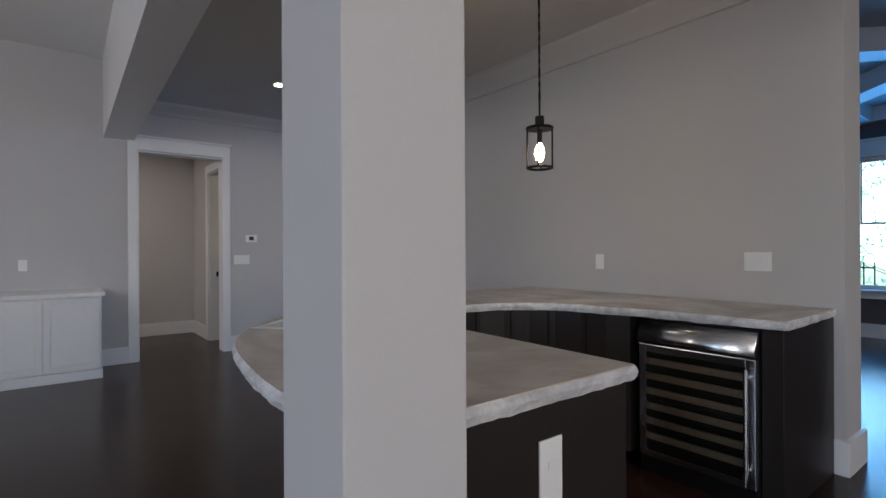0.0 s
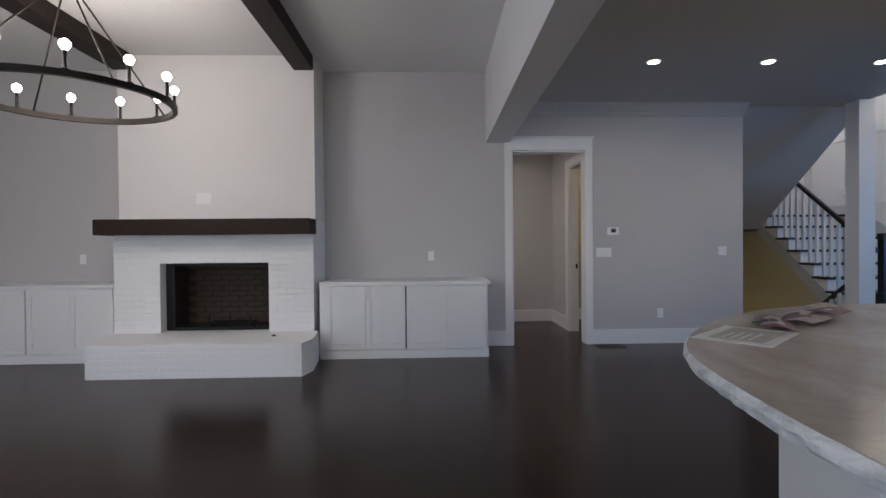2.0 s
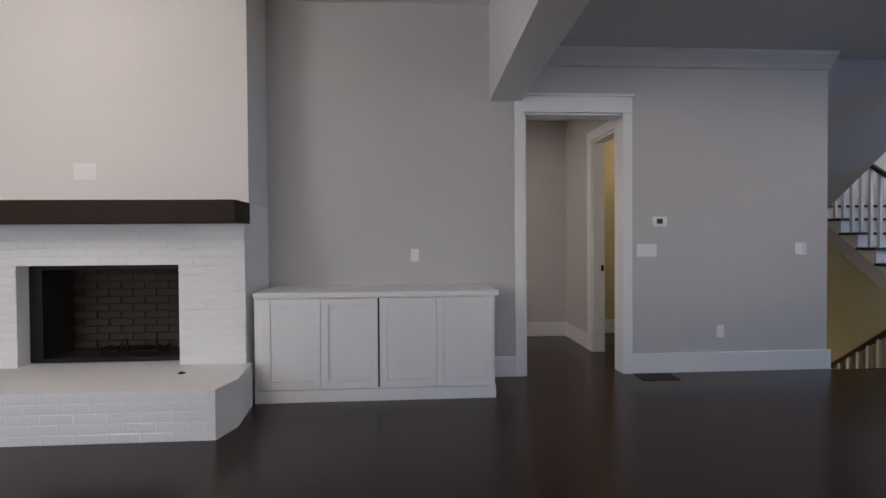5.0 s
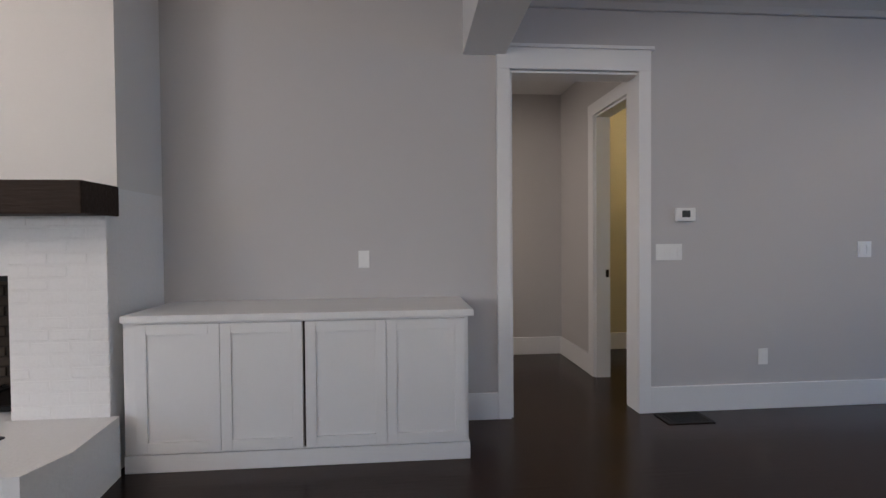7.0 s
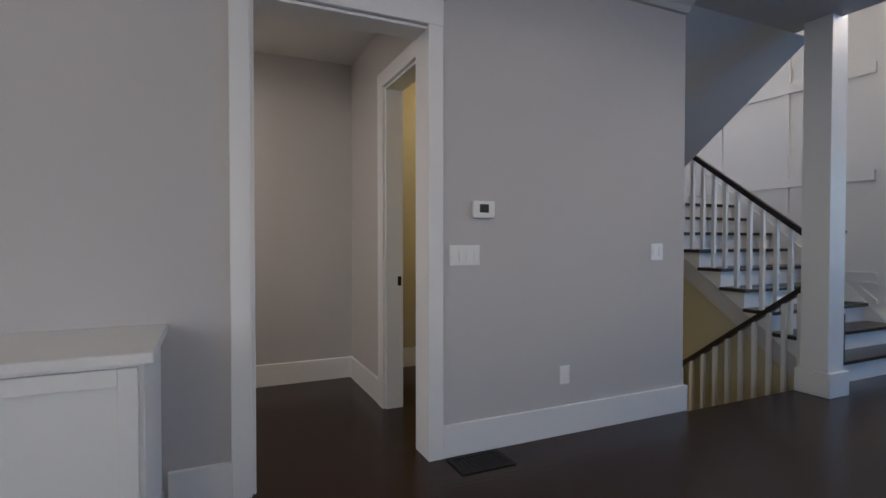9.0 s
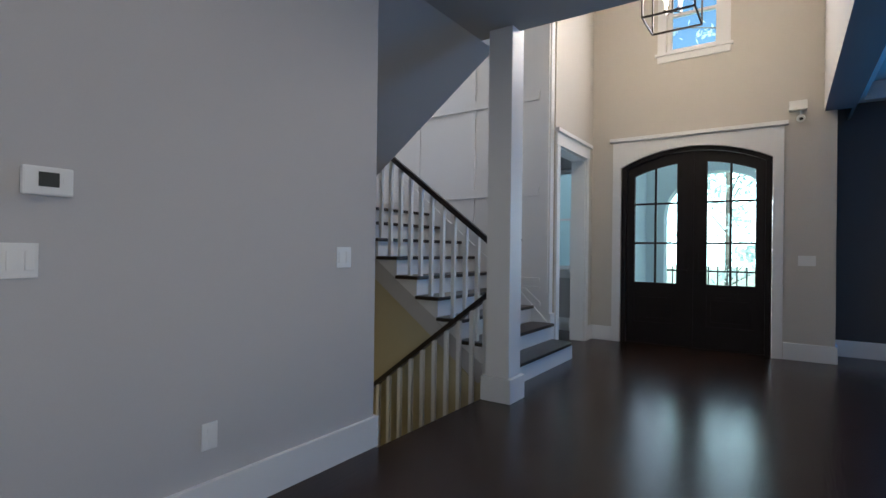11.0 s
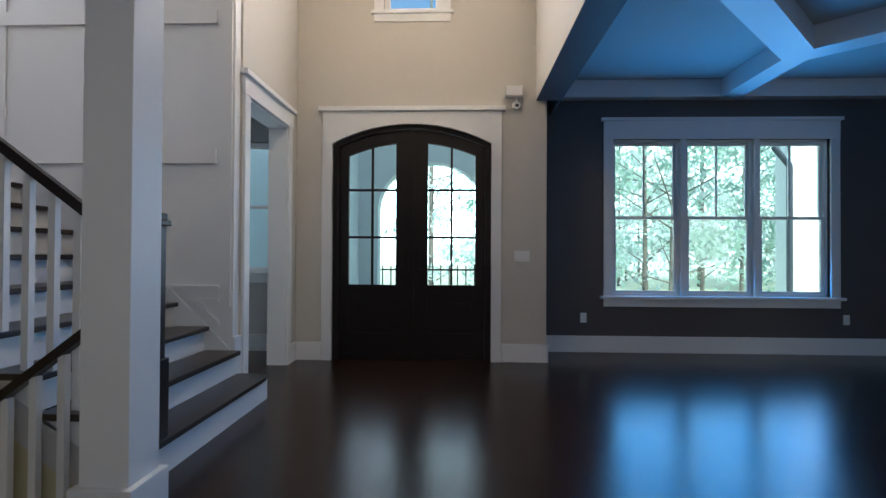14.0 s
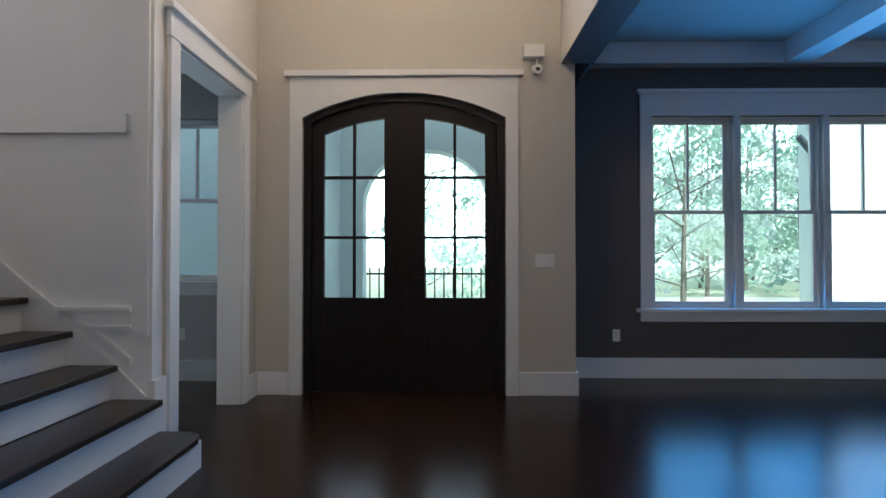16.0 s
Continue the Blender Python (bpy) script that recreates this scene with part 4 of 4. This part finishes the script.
def tread_top(y):
    k = int((y - (Y1 - 0.025)) // RUN) + 1
    return RISE * max(1, min(NST, k))


RAILX = SX0 + 0.03
SL = RISE / RUN
baluster_run("stair_railing", "white square balusters under a dark handrail", (RAILX, 6.727, 1.175), (RAILX, 6.727 + 2.136, 1.175 + 2.136 * SL), 16, 0.9, foot=tread_top)
baluster_run("lower_stair_railing", "white balusters under a dark handrail going down", (SX0 - 0.07, 6.70, 0.985), (SX0 - 0.07, 9.24, 0.985 - 2.54 * 0.76), 18, 1.15)
nw = thing("newel_post", "dark wooden newel post with a square cap", "newel post")
NX, NY = 5.52, 6.76
boxes("shaft", RAILWOOD, nw, (NX - 0.045, NX + 0.045, NY - 0.045, NY + 0.045, RISE, 1.33), bevel=0.006)
boxes("base", RAILWOOD, nw, (NX - 0.06, NX + 0.06, NY - 0.06, NY + 0.06, RISE, 0.62), bevel=0.006)
boxes("cap", RAILWOOD, nw, (NX - 0.065, NX + 0.065, NY - 0.065, NY + 0.065, 1.33, 1.36), (NX - 0.05, NX + 0.05, NY - 0.05, NY + 0.05, 1.36, 1.40), bevel=0.008)
col2 = thing("square_column", "white boxed square column beside the staircase", "column")
boxes("shaft", TRIM, col2, (4.965, 5.18, 6.51, 6.725, 0.2, LOW + 0.1), bevel=0.004)
boxes("base", TRIM, col2, (4.935, 5.21, 6.48, 6.755, 0, 0.2), bevel=0.006)

# wall panelling beside the stairs
pan = thing("wall_panelling", "white board-and-batten panelling beside the stairs", "panelling", "", "structure")
for z in (1.94, 3.10, 4.26):
    boxes("rail_board", TRIM, pan, (6.978, 7.0, 7.15, 9.88, z, z + 0.10))
    boxes("rail_lip", TRIM, pan, (6.972, 7.0, 7.15, 9.88, z - 0.014, z - 0.0005))
for y in (7.02, 8.05, 8.95):
    boxes("batten", TRIM, pan, (6.980, 7.0, y, y + 0.10, 0.75 if y < 7.5 else 1.6, 5.0))
bm = bmesh.new()
prism(bm, [(7.02, 0.15), (7.02, 0.40), (7.53, 0.90), (9.2, 2.24), (9.2, 1.90)], "x", 6.982, 7.0)
part("skirt_board", bm, TRIM, pan)
bm = bmesh.new()
prism(bm, [(7.54, 0.86), (7.53, 0.91), (9.2, 2.25), (9.2, 2.21)], "x", 6.966, 6.982)
part("skirt_cap", bm, TRIM, pan)
boxes("rail_board", TRIM, pan, (6.979, 7.0, 7.11, 7.45, 0.815, 0.895))
boxes("rail_lip", TRIM, pan, (6.966, 7.0, 7.11, 7.54, 0.896, 0.922))
boxes("rail_lip", TRIM, pan, (6.970, 7.0, 7.11, 7.37, 0.795, 0.8145))
bm = bmesh.new()
prism(bm, [(7.11, 0.585), (7.11, 0.625), (7.30, 0.79), (7.345, 0.79)], "x", 6.972, 7.0)
part("corner_brace", bm, TRIM, pan)
pan2 = thing("wall_panelling", "white board-and-batten panelling on the stairwell wall", "panelling", "", "structure")
for z in (1.94, 3.10):
    boxes("rail_board", TRIM, pan2, (3.76, 6.97, 9.875, 9.9, z, z + 0.1))
for x in (4.3, 5.2, 6.1, 6.86):
    boxes("batten", TRIM, pan2, (x, x + 0.1, 9.877, 9.9, 1.76, 3.7))

# ---- front door ----
bm = bmesh.new()
top = flat_arch(0.89, AZ, AR)
prism(bm, [(6.68, 0), (6.68, 2.78), (4.68, 2.78), (4.68, 0), (4.79, 0), (4.79, AZ)] + top[::-1][1:-1] + [(6.57, AZ), (6.57, 0)], "x", 8.485, 8.52)
box(bm, 8.45, 8.52, 4.64, 6.72, 2.78, 2.83)
tagged(part("door_casing_front", bm, TRIM), "white casing with flat head round the arched door", "door casing", "", "structure")
fd = thing("door_1", "arched espresso double front door with glass lights", "door", "", "structure")
bm = bmesh.new()
o, i = flat_arch(0.885, AZ, AR), flat_arch(0.82, AZ - 0.03, AR - 0.02)
prism(bm, [(AY - 0.885, 0), (AY - 0.885, AZ)] + o[::-1][1:-1] + [(AY + 0.885, AZ), (AY + 0.885, 0), (AY + 0.82, 0), (AY + 0.82, AZ - 0.03)] + i[1:-1] + [(AY - 0.82, AZ - 0.03), (AY - 0.82, 0)], "x", 8.53, 8.66)
part("frame", bm, DOORWOOD, fd)


def head(y, half=0.82, spring=AZ - 0.035, rise=AR - 0.02):
    rad = (half * half + rise * rise) / (2 * rise)
    return spring + rise - rad + math.sqrt(max(0, rad * rad - (y - AY) ** 2))


for s in (-1, 1):
    e0, e1 = (AY + 0.003, AY + 0.817) if s > 0 else (AY - 0.817, AY - 0.003)
    g0, g1 = (5.86, 6.395) if s > 0 else (4.965, 5.50)
    bm = bmesh.new()
    X = (8.57, 8.615)
    box(bm, *X, e0, g0, 0.01, 0.84)
    def slab(a, b, lo, cut=0.0):
        n = 8
        ys = [a + (b - a) * k / n for k in range(n + 1)]
        prism(bm, [(a, lo), (b, lo)] + [(y, head(y) - cut) for y in ys[::-1]], "x", *X)
    slab(e0, g0, 0.84)
    slab(g1, e1, 0.01)
    box(bm, *X, g0, g1, 0.01, 0.30)
    box(bm, *X, g0, g1, 0.70, 0.84)
    ys = [g0 + (g1 - g0) * k / 8 for k in range(9)]
    prism(bm, [(y, head(y) - 0.14) for y in ys] + [(y, head(y)) for y in ys[::-1]], "x", *X)
    box(bm, 8.582, 8.603, g0, g1, 0.30, 0.70)
    prism(bm, [(g0, 0.32), (g1, 0.32), (g1, 0.68), (g0, 0.68)], "x", 8.58, 8.584)
    lf = part("leaf", bm, DOORWOOD, fd, "espresso door leaf with raised lower panel")
    bm = bmesh.new()
    box(bm, 8.572, 8.582, g0 + 0.05, g1 - 0.05, 0.36, 0.64)
    part("raised_panel", bm, DOORWOOD, lf, "", 0.008)
    bm = bmesh.new()
    gm = (g0 + g1) / 2
    box(bm, 8.577, 8.608, gm - 0.013, gm + 0.013, 0.84, head(gm) - 0.13)
    part("muntin", bm, DOORWOOD, lf)
    for z in (1.375, 1.91):
        bm = bmesh.new()
        box(bm, 8.578, 8.607, g0, g1, z - 0.013, z + 0.013)
        part("muntin", bm, DOORWOOD, lf)
    bm = bmesh.new()
    prism(bm, [(g0, 0.84), (g1, 0.84)] + [(y, head(y) - 0.13) for y in ys[::-1]], "x", 8.590, 8.594)
    gl = part("pane", bm, GLASS, lf)
    gl.visible_shadow = False
    bm = bmesh.new()
    yk = AY + s * 0.06
    box(bm, 8.562, 8.57, yk - 0.022, yk + 0.022, 0.98, 1.24)
    rod(bm, (8.535, yk, 1.02), (8.57, yk, 1.02), 0.01)
    rod(bm, (8.54, yk, 1.02), (8.54, yk + s * 0.09, 1.02), 0.009)
    part("door_handle", bm, BRONZE, lf, "dark bronze lever handle", 0.002)
# strips added behind the leaf edges to block light through the slits
for s in (-1, 1):
    boxes("slit_blocker", DOORWOOD, fd, (8.616, 8.64, *sorted((AY + s * 0.80, AY + s * 0.86)), 0.0, AZ - 0.03))
# centre cover and sill strip, added to close the bright leaf gaps
boxes("astragal", DOORWOOD, fd, (8.56, 8.57, AY - 0.025, AY + 0.025, 0.0, AZ + 0.15), (8.56, 8.64, AY - 0.82, AY + 0.82, 0.0, 0.012))


# ---- windows ----
def sash_window(w, x, y0, y1, z0, z1, bar=True):
    """One double-hung unit under the window w: frame, two sashes, an upright bar in the upper one, panes."""
    zm = (z0 + z1) / 2 + 0.02
    f = 0.045
    bm = bmesh.new()
    box(bm, x, x + 0.09, y0, y0 + f * 0.6, z0, z1)
    box(bm, x, x + 0.09, y1 - f * 0.6, y1, z0, z1)
    box(bm, x, x + 0.09, y0, y1, z1 - f * 0.6, z1)
    box(bm, x, x + 0.09, y0, y1, z0, z0 + f * 0.6)
    fr = part("window_frame", bm, TRIM, w)
    a, b = y0 + f * 0.6, y1 - f * 0.6
    for lo, hi, dx in ((z0 + f * 0.6, zm, 0.02), (zm - 0.035, z1 - f * 0.6, 0.055)):
        bm = bmesh.new()
        s = 0.035
        box(bm, x + dx, x + dx + 0.03, a, a + s, lo, hi)
        box(bm, x + dx, x + dx + 0.03, b - s, b, lo, hi)
        box(bm, x + dx, x + dx + 0.03, a + s, b - s, lo, lo + s)
        box(bm, x + dx, x + dx + 0.03, a + s, b - s, hi - s, hi)
        part("sash", bm, TRIM, fr)
        pane = boxes("pane", GLASS, fr, (x + dx + 0.012, x + dx + 0.016, a + s, b - s, lo + s, hi - s))
        pane.visible_shadow = False
        if bar and dx > 0.05:
            m = (a + b) / 2
            boxes("muntin", TRIM, fr, (x + dx + 0.003, x + dx + 0.027, m - 0.011, m + 0.011, lo + s, hi - s))


w1 = thing("window_1", "triple white double-hung window in the charcoal wall", "window", "", "structure")
for a, b in ((0.67, 1.50), (1.56, 2.38), (2.44, 3.27)):
    sash_window(w1, 9.20, a, b, 0.69, 2.61)
boxes("mullion", TRIM, w1, (9.15, 9.30, 1.50, 1.56, 0.69, 2.61), (9.15, 9.30, 2.38, 2.44, 0.69, 2.61))
boxes("casing", TRIM, w1, (9.135, 9.16, 0.56, 0.67, 0.66, 2.61), (9.135, 9.16, 3.27, 3.38, 0.66, 2.61), (9.13, 9.16, 0.56, 3.38, 2.61, 2.83), (9.11, 9.16, 0.53, 3.41, 2.83, 2.87), bevel=0.003)
boxes("window_sill", TRIM, w1, (9.09, 9.20, 0.52, 3.42, 0.655, 0.69), (9.135, 9.16, 0.56, 3.38, 0.56, 0.655), bevel=0.003)
w2 = thing("window_2", "small white window high in the front wall", "window", "", "structure")
sash_window(w2, 8.56, 5.36, 6.0, 3.91, 4.94)
boxes("casing", TRIM, w2, (8.495, 8.52, 5.25, 5.36, 3.90, 4.95), (8.495, 8.52, 6.0, 6.11, 3.90, 4.95), (8.49, 8.52, 5.25, 6.11, 4.95, 5.09), bevel=0.003)
boxes("window_sill", TRIM, w2, (8.47, 8.56, 5.22, 6.14, 3.875, 3.91), (8.495, 8.52, 5.25, 6.11, 3.79, 3.875), bevel=0.003)
w3 = thing("window_3", "white double-hung window in the room beyond the opening", "window", "", "structure")
sash_window(w3, 9.04, 7.44, 8.16, 0.96, 2.55)
boxes("mullion", TRIM, w3, (9.0, 9.14, 8.16, 8.5, 0.96, 2.55))
boxes("window_sill", TRIM, w3, (8.95, 9.04, 7.36, 8.5, 0.92, 0.96), (8.98, 9.0, 7.39, 8.5, 0.83, 0.92), bevel=0.003)

# alarm sounder over the casing, foyer lantern
al = thing("wall_speaker", "white box and small white camera by the front door", "camera")
boxes("box", PLATE, al, (8.43, 8.52, 4.46, 4.64, 2.93, 3.04), bevel=0.006)
bm = bmesh.new()
rod(bm, (8.42, 4.52, 2.82), (8.50, 4.52, 2.84), 0.038, 0.045, 14)
rod(bm, (8.48, 4.52, 2.84), (8.49, 4.52, 2.935), 0.012)
cm = part("camera_head", bm, PLATE, al, "white round camera head")
bm = bmesh.new()
rod(bm, (8.417, 4.52, 2.82), (8.421, 4.52, 2.82), 0.02, None, 12)
part("lens", bm, DIM, cm, "dark lens")

ln = thing("foyer_lantern", "black open-frame lantern chandelier with candle bulbs", "chandelier")
LX, LYY, LZ0, LZ1, LW = 6.8, 5.63, 3.60, 4.25, 0.24
for a in (-1, 1):
    for b in (-1, 1):
        boxes("upright", BRONZE, ln, (LX + a * LW - 0.008, LX + a * LW + 0.008, LYY + b * LW - 0.008, LYY + b * LW + 0.008, LZ0, LZ1))
        bm = bmesh.new()
        rod(bm, (LX + a * LW, LYY + b * LW, LZ1), (LX, LYY, LZ1 + 0.3), 0.007)
        part("top_bar", bm, BRONZE, ln)
        bm = bmesh.new()
        lathe(bm, [(0.010, 0), (0.010, 0.10)], (LX + a * 0.07, LYY + b * 0.07, LZ0 + 0.10), 10)
        cnd = part("candle", bm, PLATE, ln)
        bm = bmesh.new()
        lathe(bm, [(0.008, 0.10), (0.017, 0.125), (0.012, 0.155), (0.003, 0.175)], (LX + a * 0.07, LYY + b * 0.07, LZ0 + 0.10), 10)
        part("bulb", bm, BULB, cnd, "lit candle bulb", 0, True)
for z in (LZ0, LZ1):
    boxes("frame_ring", BRONZE, ln, (LX - LW, LX + LW, LYY - LW - 0.008, LYY - LW + 0.008, z - 0.008, z + 0.008), (LX - LW, LX + LW, LYY + LW - 0.008, LYY + LW + 0.008, z - 0.008, z + 0.008),
          (LX - LW - 0.008, LX - LW + 0.008, LYY - LW, LYY + LW, z - 0.009, z + 0.009), (LX + LW - 0.008, LX + LW + 0.008, LYY - LW, LYY + LW, z - 0.009, z + 0.009))
bm = bmesh.new()
rod(bm, (LX, LYY, LZ0 + 0.08), (LX, LYY, TALL), 0.009)
rod(bm, (LX - 0.07, LYY - 0.07, LZ0 + 0.1), (LX + 0.07, LYY + 0.07, LZ0 + 0.1), 0.006)
rod(bm, (LX + 0.07, LYY - 0.07, LZ0 + 0.1), (LX - 0.07, LYY + 0.07, LZ0 + 0.1), 0.006)
part("stem", bm, BRONZE, ln)
lamp("foyer_lantern_glow", "POINT", 38, (1.0, 0.84, 0.62), pose(LX, LYY, LZ0 + 0.34), radius=0.15)

# ---- outdoors ----
bm = bmesh.new()
bm.faces.new([bm.verts.new(p) for p in ((9.37, -400, -0.35), (500, -400, -0.35), (500, 400, -0.35), (9.37, 400, -0.35))])
tagged(part("ground", bm, GRASS), "pale lawn and drive outside", "ground", "", "structure")
bm = bmesh.new()
box(bm, 75, 75.2, -140, 140, -2, 24)
tagged(part("backdrop", bm, FARSKY), "pale bright sky and distance beyond the trees", "sky", "", "structure")
setting("drive", mat("pale_concrete_drive", (0.58, 0.57, 0.54), 0.8, grain=0.1, scale=25, bump=0.1, stain=0.15), "pale concrete drive beyond the lawn", (16.0, 23.0, -40, 40, -0.36, -0.335), category="drive")
setting("porch_floor", SIDING, "pale porch slab outside the front door", (8.73, 11.2, 4.3, 7.1, -0.3, -0.03), category="porch")
bm = bmesh.new()
box(bm, 10.9, 11.2, 6.45, 10.5, -0.35, 3.4)
box(bm, 10.9, 11.2, 3.6, 4.75, -0.03, 3.4)
ar = arch(0.85, 1.9, 0.75, 14, 5.6)
prism(bm, [(6.45, 3.4), (6.45, 1.9)] + ar[1:-1] + [(4.75, 1.9), (4.75, 3.4)], "x", 10.9, 11.2)
box(bm, 8.73, 10.9, 6.75, 6.95, -0.03, 3.4)
tagged(part("porch_arch", bm, SIDING), "white porch wall with an arched opening", "porch", "", "structure")
setting("house_wing", SIDING, "white wall of the next house wing", (15.0, 15.6, -12.0, -2.6, -0.35, 6.5))
ds = thing("downspout", "grey downspout on the white house wing", "downspout")
bm = bmesh.new()
rod(bm, (14.93, -2.52, -0.3), (14.93, -2.52, 3.3), 0.07)
rod(bm, (14.93, -2.52, 3.3), (14.93, -2.15, 3.75), 0.07)
part("pipe", bm, mat("grey_painted_metal", (0.07, 0.08, 0.10), 0.4, 0.3, grain=0.1), ds)
fe = thing("fence", "low black metal fence beyond the porch", "fence")
for k in range(26):
    bm = bmesh.new()
    rod(bm, (15.0, 3.0 + 0.2 * k, -0.35), (15.0, 3.0 + 0.2 * k, 0.95), 0.015, n=6)
    part("post", bm, IRON, fe)
boxes("rail", IRON, fe, (14.98, 15.02, 3.0, 8.0, 0.80, 0.84), (14.98, 15.02, 3.0, 8.0, -0.05, -0.01))


def tree(x, y, h, r, seed, leafmat):
    """A trunk with limbs and a loose crown of small leaf blades in clumps."""
    g = random.Random(seed)
    t = thing("tree", "leafy green tree with a slim trunk outside", "tree", "trees outside")
    bm = bmesh.new()
    rod(bm, (x, y, -0.35), (x + g.uniform(-.2, .2), y + g.uniform(-.2, .2), h * 0.85), 0.085, 0.03, 8)
    tips = []
    for k in range(16):
        z = h * g.uniform(0.06, 0.85)
        a = g.uniform(0, math.tau)
        l = r * g.uniform(0.5, 1.0)
        e = (x + l * math.cos(a), y + l * math.sin(a), z + g.uniform(0.1, 0.9))
        rod(bm, (x, y, z - 0.3), e, 0.025, 0.008, 5)
        tips.append(e)
    part("trunk", bm, BARK, t)
    vs, fs = [], []
    for k in range(72):
        c = Vector(g.choice(tips)) + Vector((g.gauss(0, 0.5), g.gauss(0, 0.5), g.gauss(0, 0.5)))
        for j in range(30):
            p = c + Vector((g.gauss(0, 0.22), g.gauss(0, 0.22), g.gauss(0, 0.18)))
            u = Vector((g.uniform(-1, 1), g.uniform(-1, 1), g.uniform(-1, 1))).normalized() * g.uniform(0.06, 0.125)
            w = u.orthogonal().normalized() * u.length * 0.5
            n = len(vs)
            vs += [p - u, p + w, p + u, p - w]
            fs.append((n, n + 1, n + 2, n + 3))
    data = bpy.data.meshes.new("crown")
    data.from_pydata(vs, [], fs)
    data.materials.append(leafmat)
    cr = new("crown", data)
    cr.parent = t
    return t


g = random.Random(7)
for k in range(44):
    y = -21.0 + k * 0.68 + g.uniform(-0.8, 0.8)
    x = (24.0 if y < -1.0 else 17.5) + (k % 5) * 2.3 + g.uniform(-1, 1)
    if y > 0.5 and k % 4:
        continue
    tree(x, y, g.uniform(5.0, 11.0), g.uniform(1.6, 3.0), 20 + k, LEAF2 if k % 3 else LEAF)


# ---- painted bricks of the fireplace ----
def brick_mesh(w, h, d):
    bm = bmesh.new()
    box(bm, -w / 2, w / 2, -d / 2, d / 2, -h / 2, h / 2)
    return mesh("brick", bm, BRICK, 0.005, segs=1)


BW, BH = 0.205, 0.068
FULL, HALF = brick_mesh(BW - 0.007, BH - 0.007, 0.03), brick_mesh(BW / 2 - 0.007, BH - 0.007, 0.03)
rb = random.Random(5)
sur = [o for o in fire.children if o.name.startswith("surround")][0]
hea = [o for o in fire.children if o.name.startswith("hearth")][0]


def courses(parent, x0, x1, z0, z1, y):
    """Courses in running bond on a face that looks to -y."""
    rows = round((z1 - z0) / BH)
    for r in range(rows):
        z = z0 + (r + 0.5) * (z1 - z0) / rows
        x = x0
        if r % 2:
            ob = new("brick", HALF)
            ob.parent, ob.location = parent, (x + BW / 4, y + rb.uniform(-0.001, 0.002), z)
            x += BW / 2
        while x + BW / 2 <= x1 + 0.01:
            full = x + BW <= x1 + 0.015
            ob = new("brick", FULL if full else HALF)
            ob.parent, ob.location = parent, (x + (BW if full else BW / 2) / 2, y + rb.uniform(-0.001, 0.002), z)
            x += BW if full else BW / 2


courses(sur, FX0, -3.47, 0.345, 1.45, FY + 0.0245)
courses(sur, -2.262, FX1, 0.345, 1.45, FY + 0.0245)
courses(sur, -3.46, -2.27, 1.12, 1.45, FY + 0.0245)
courses(hea, -3.84, -1.74, 0.0, 0.335, 5.4395)
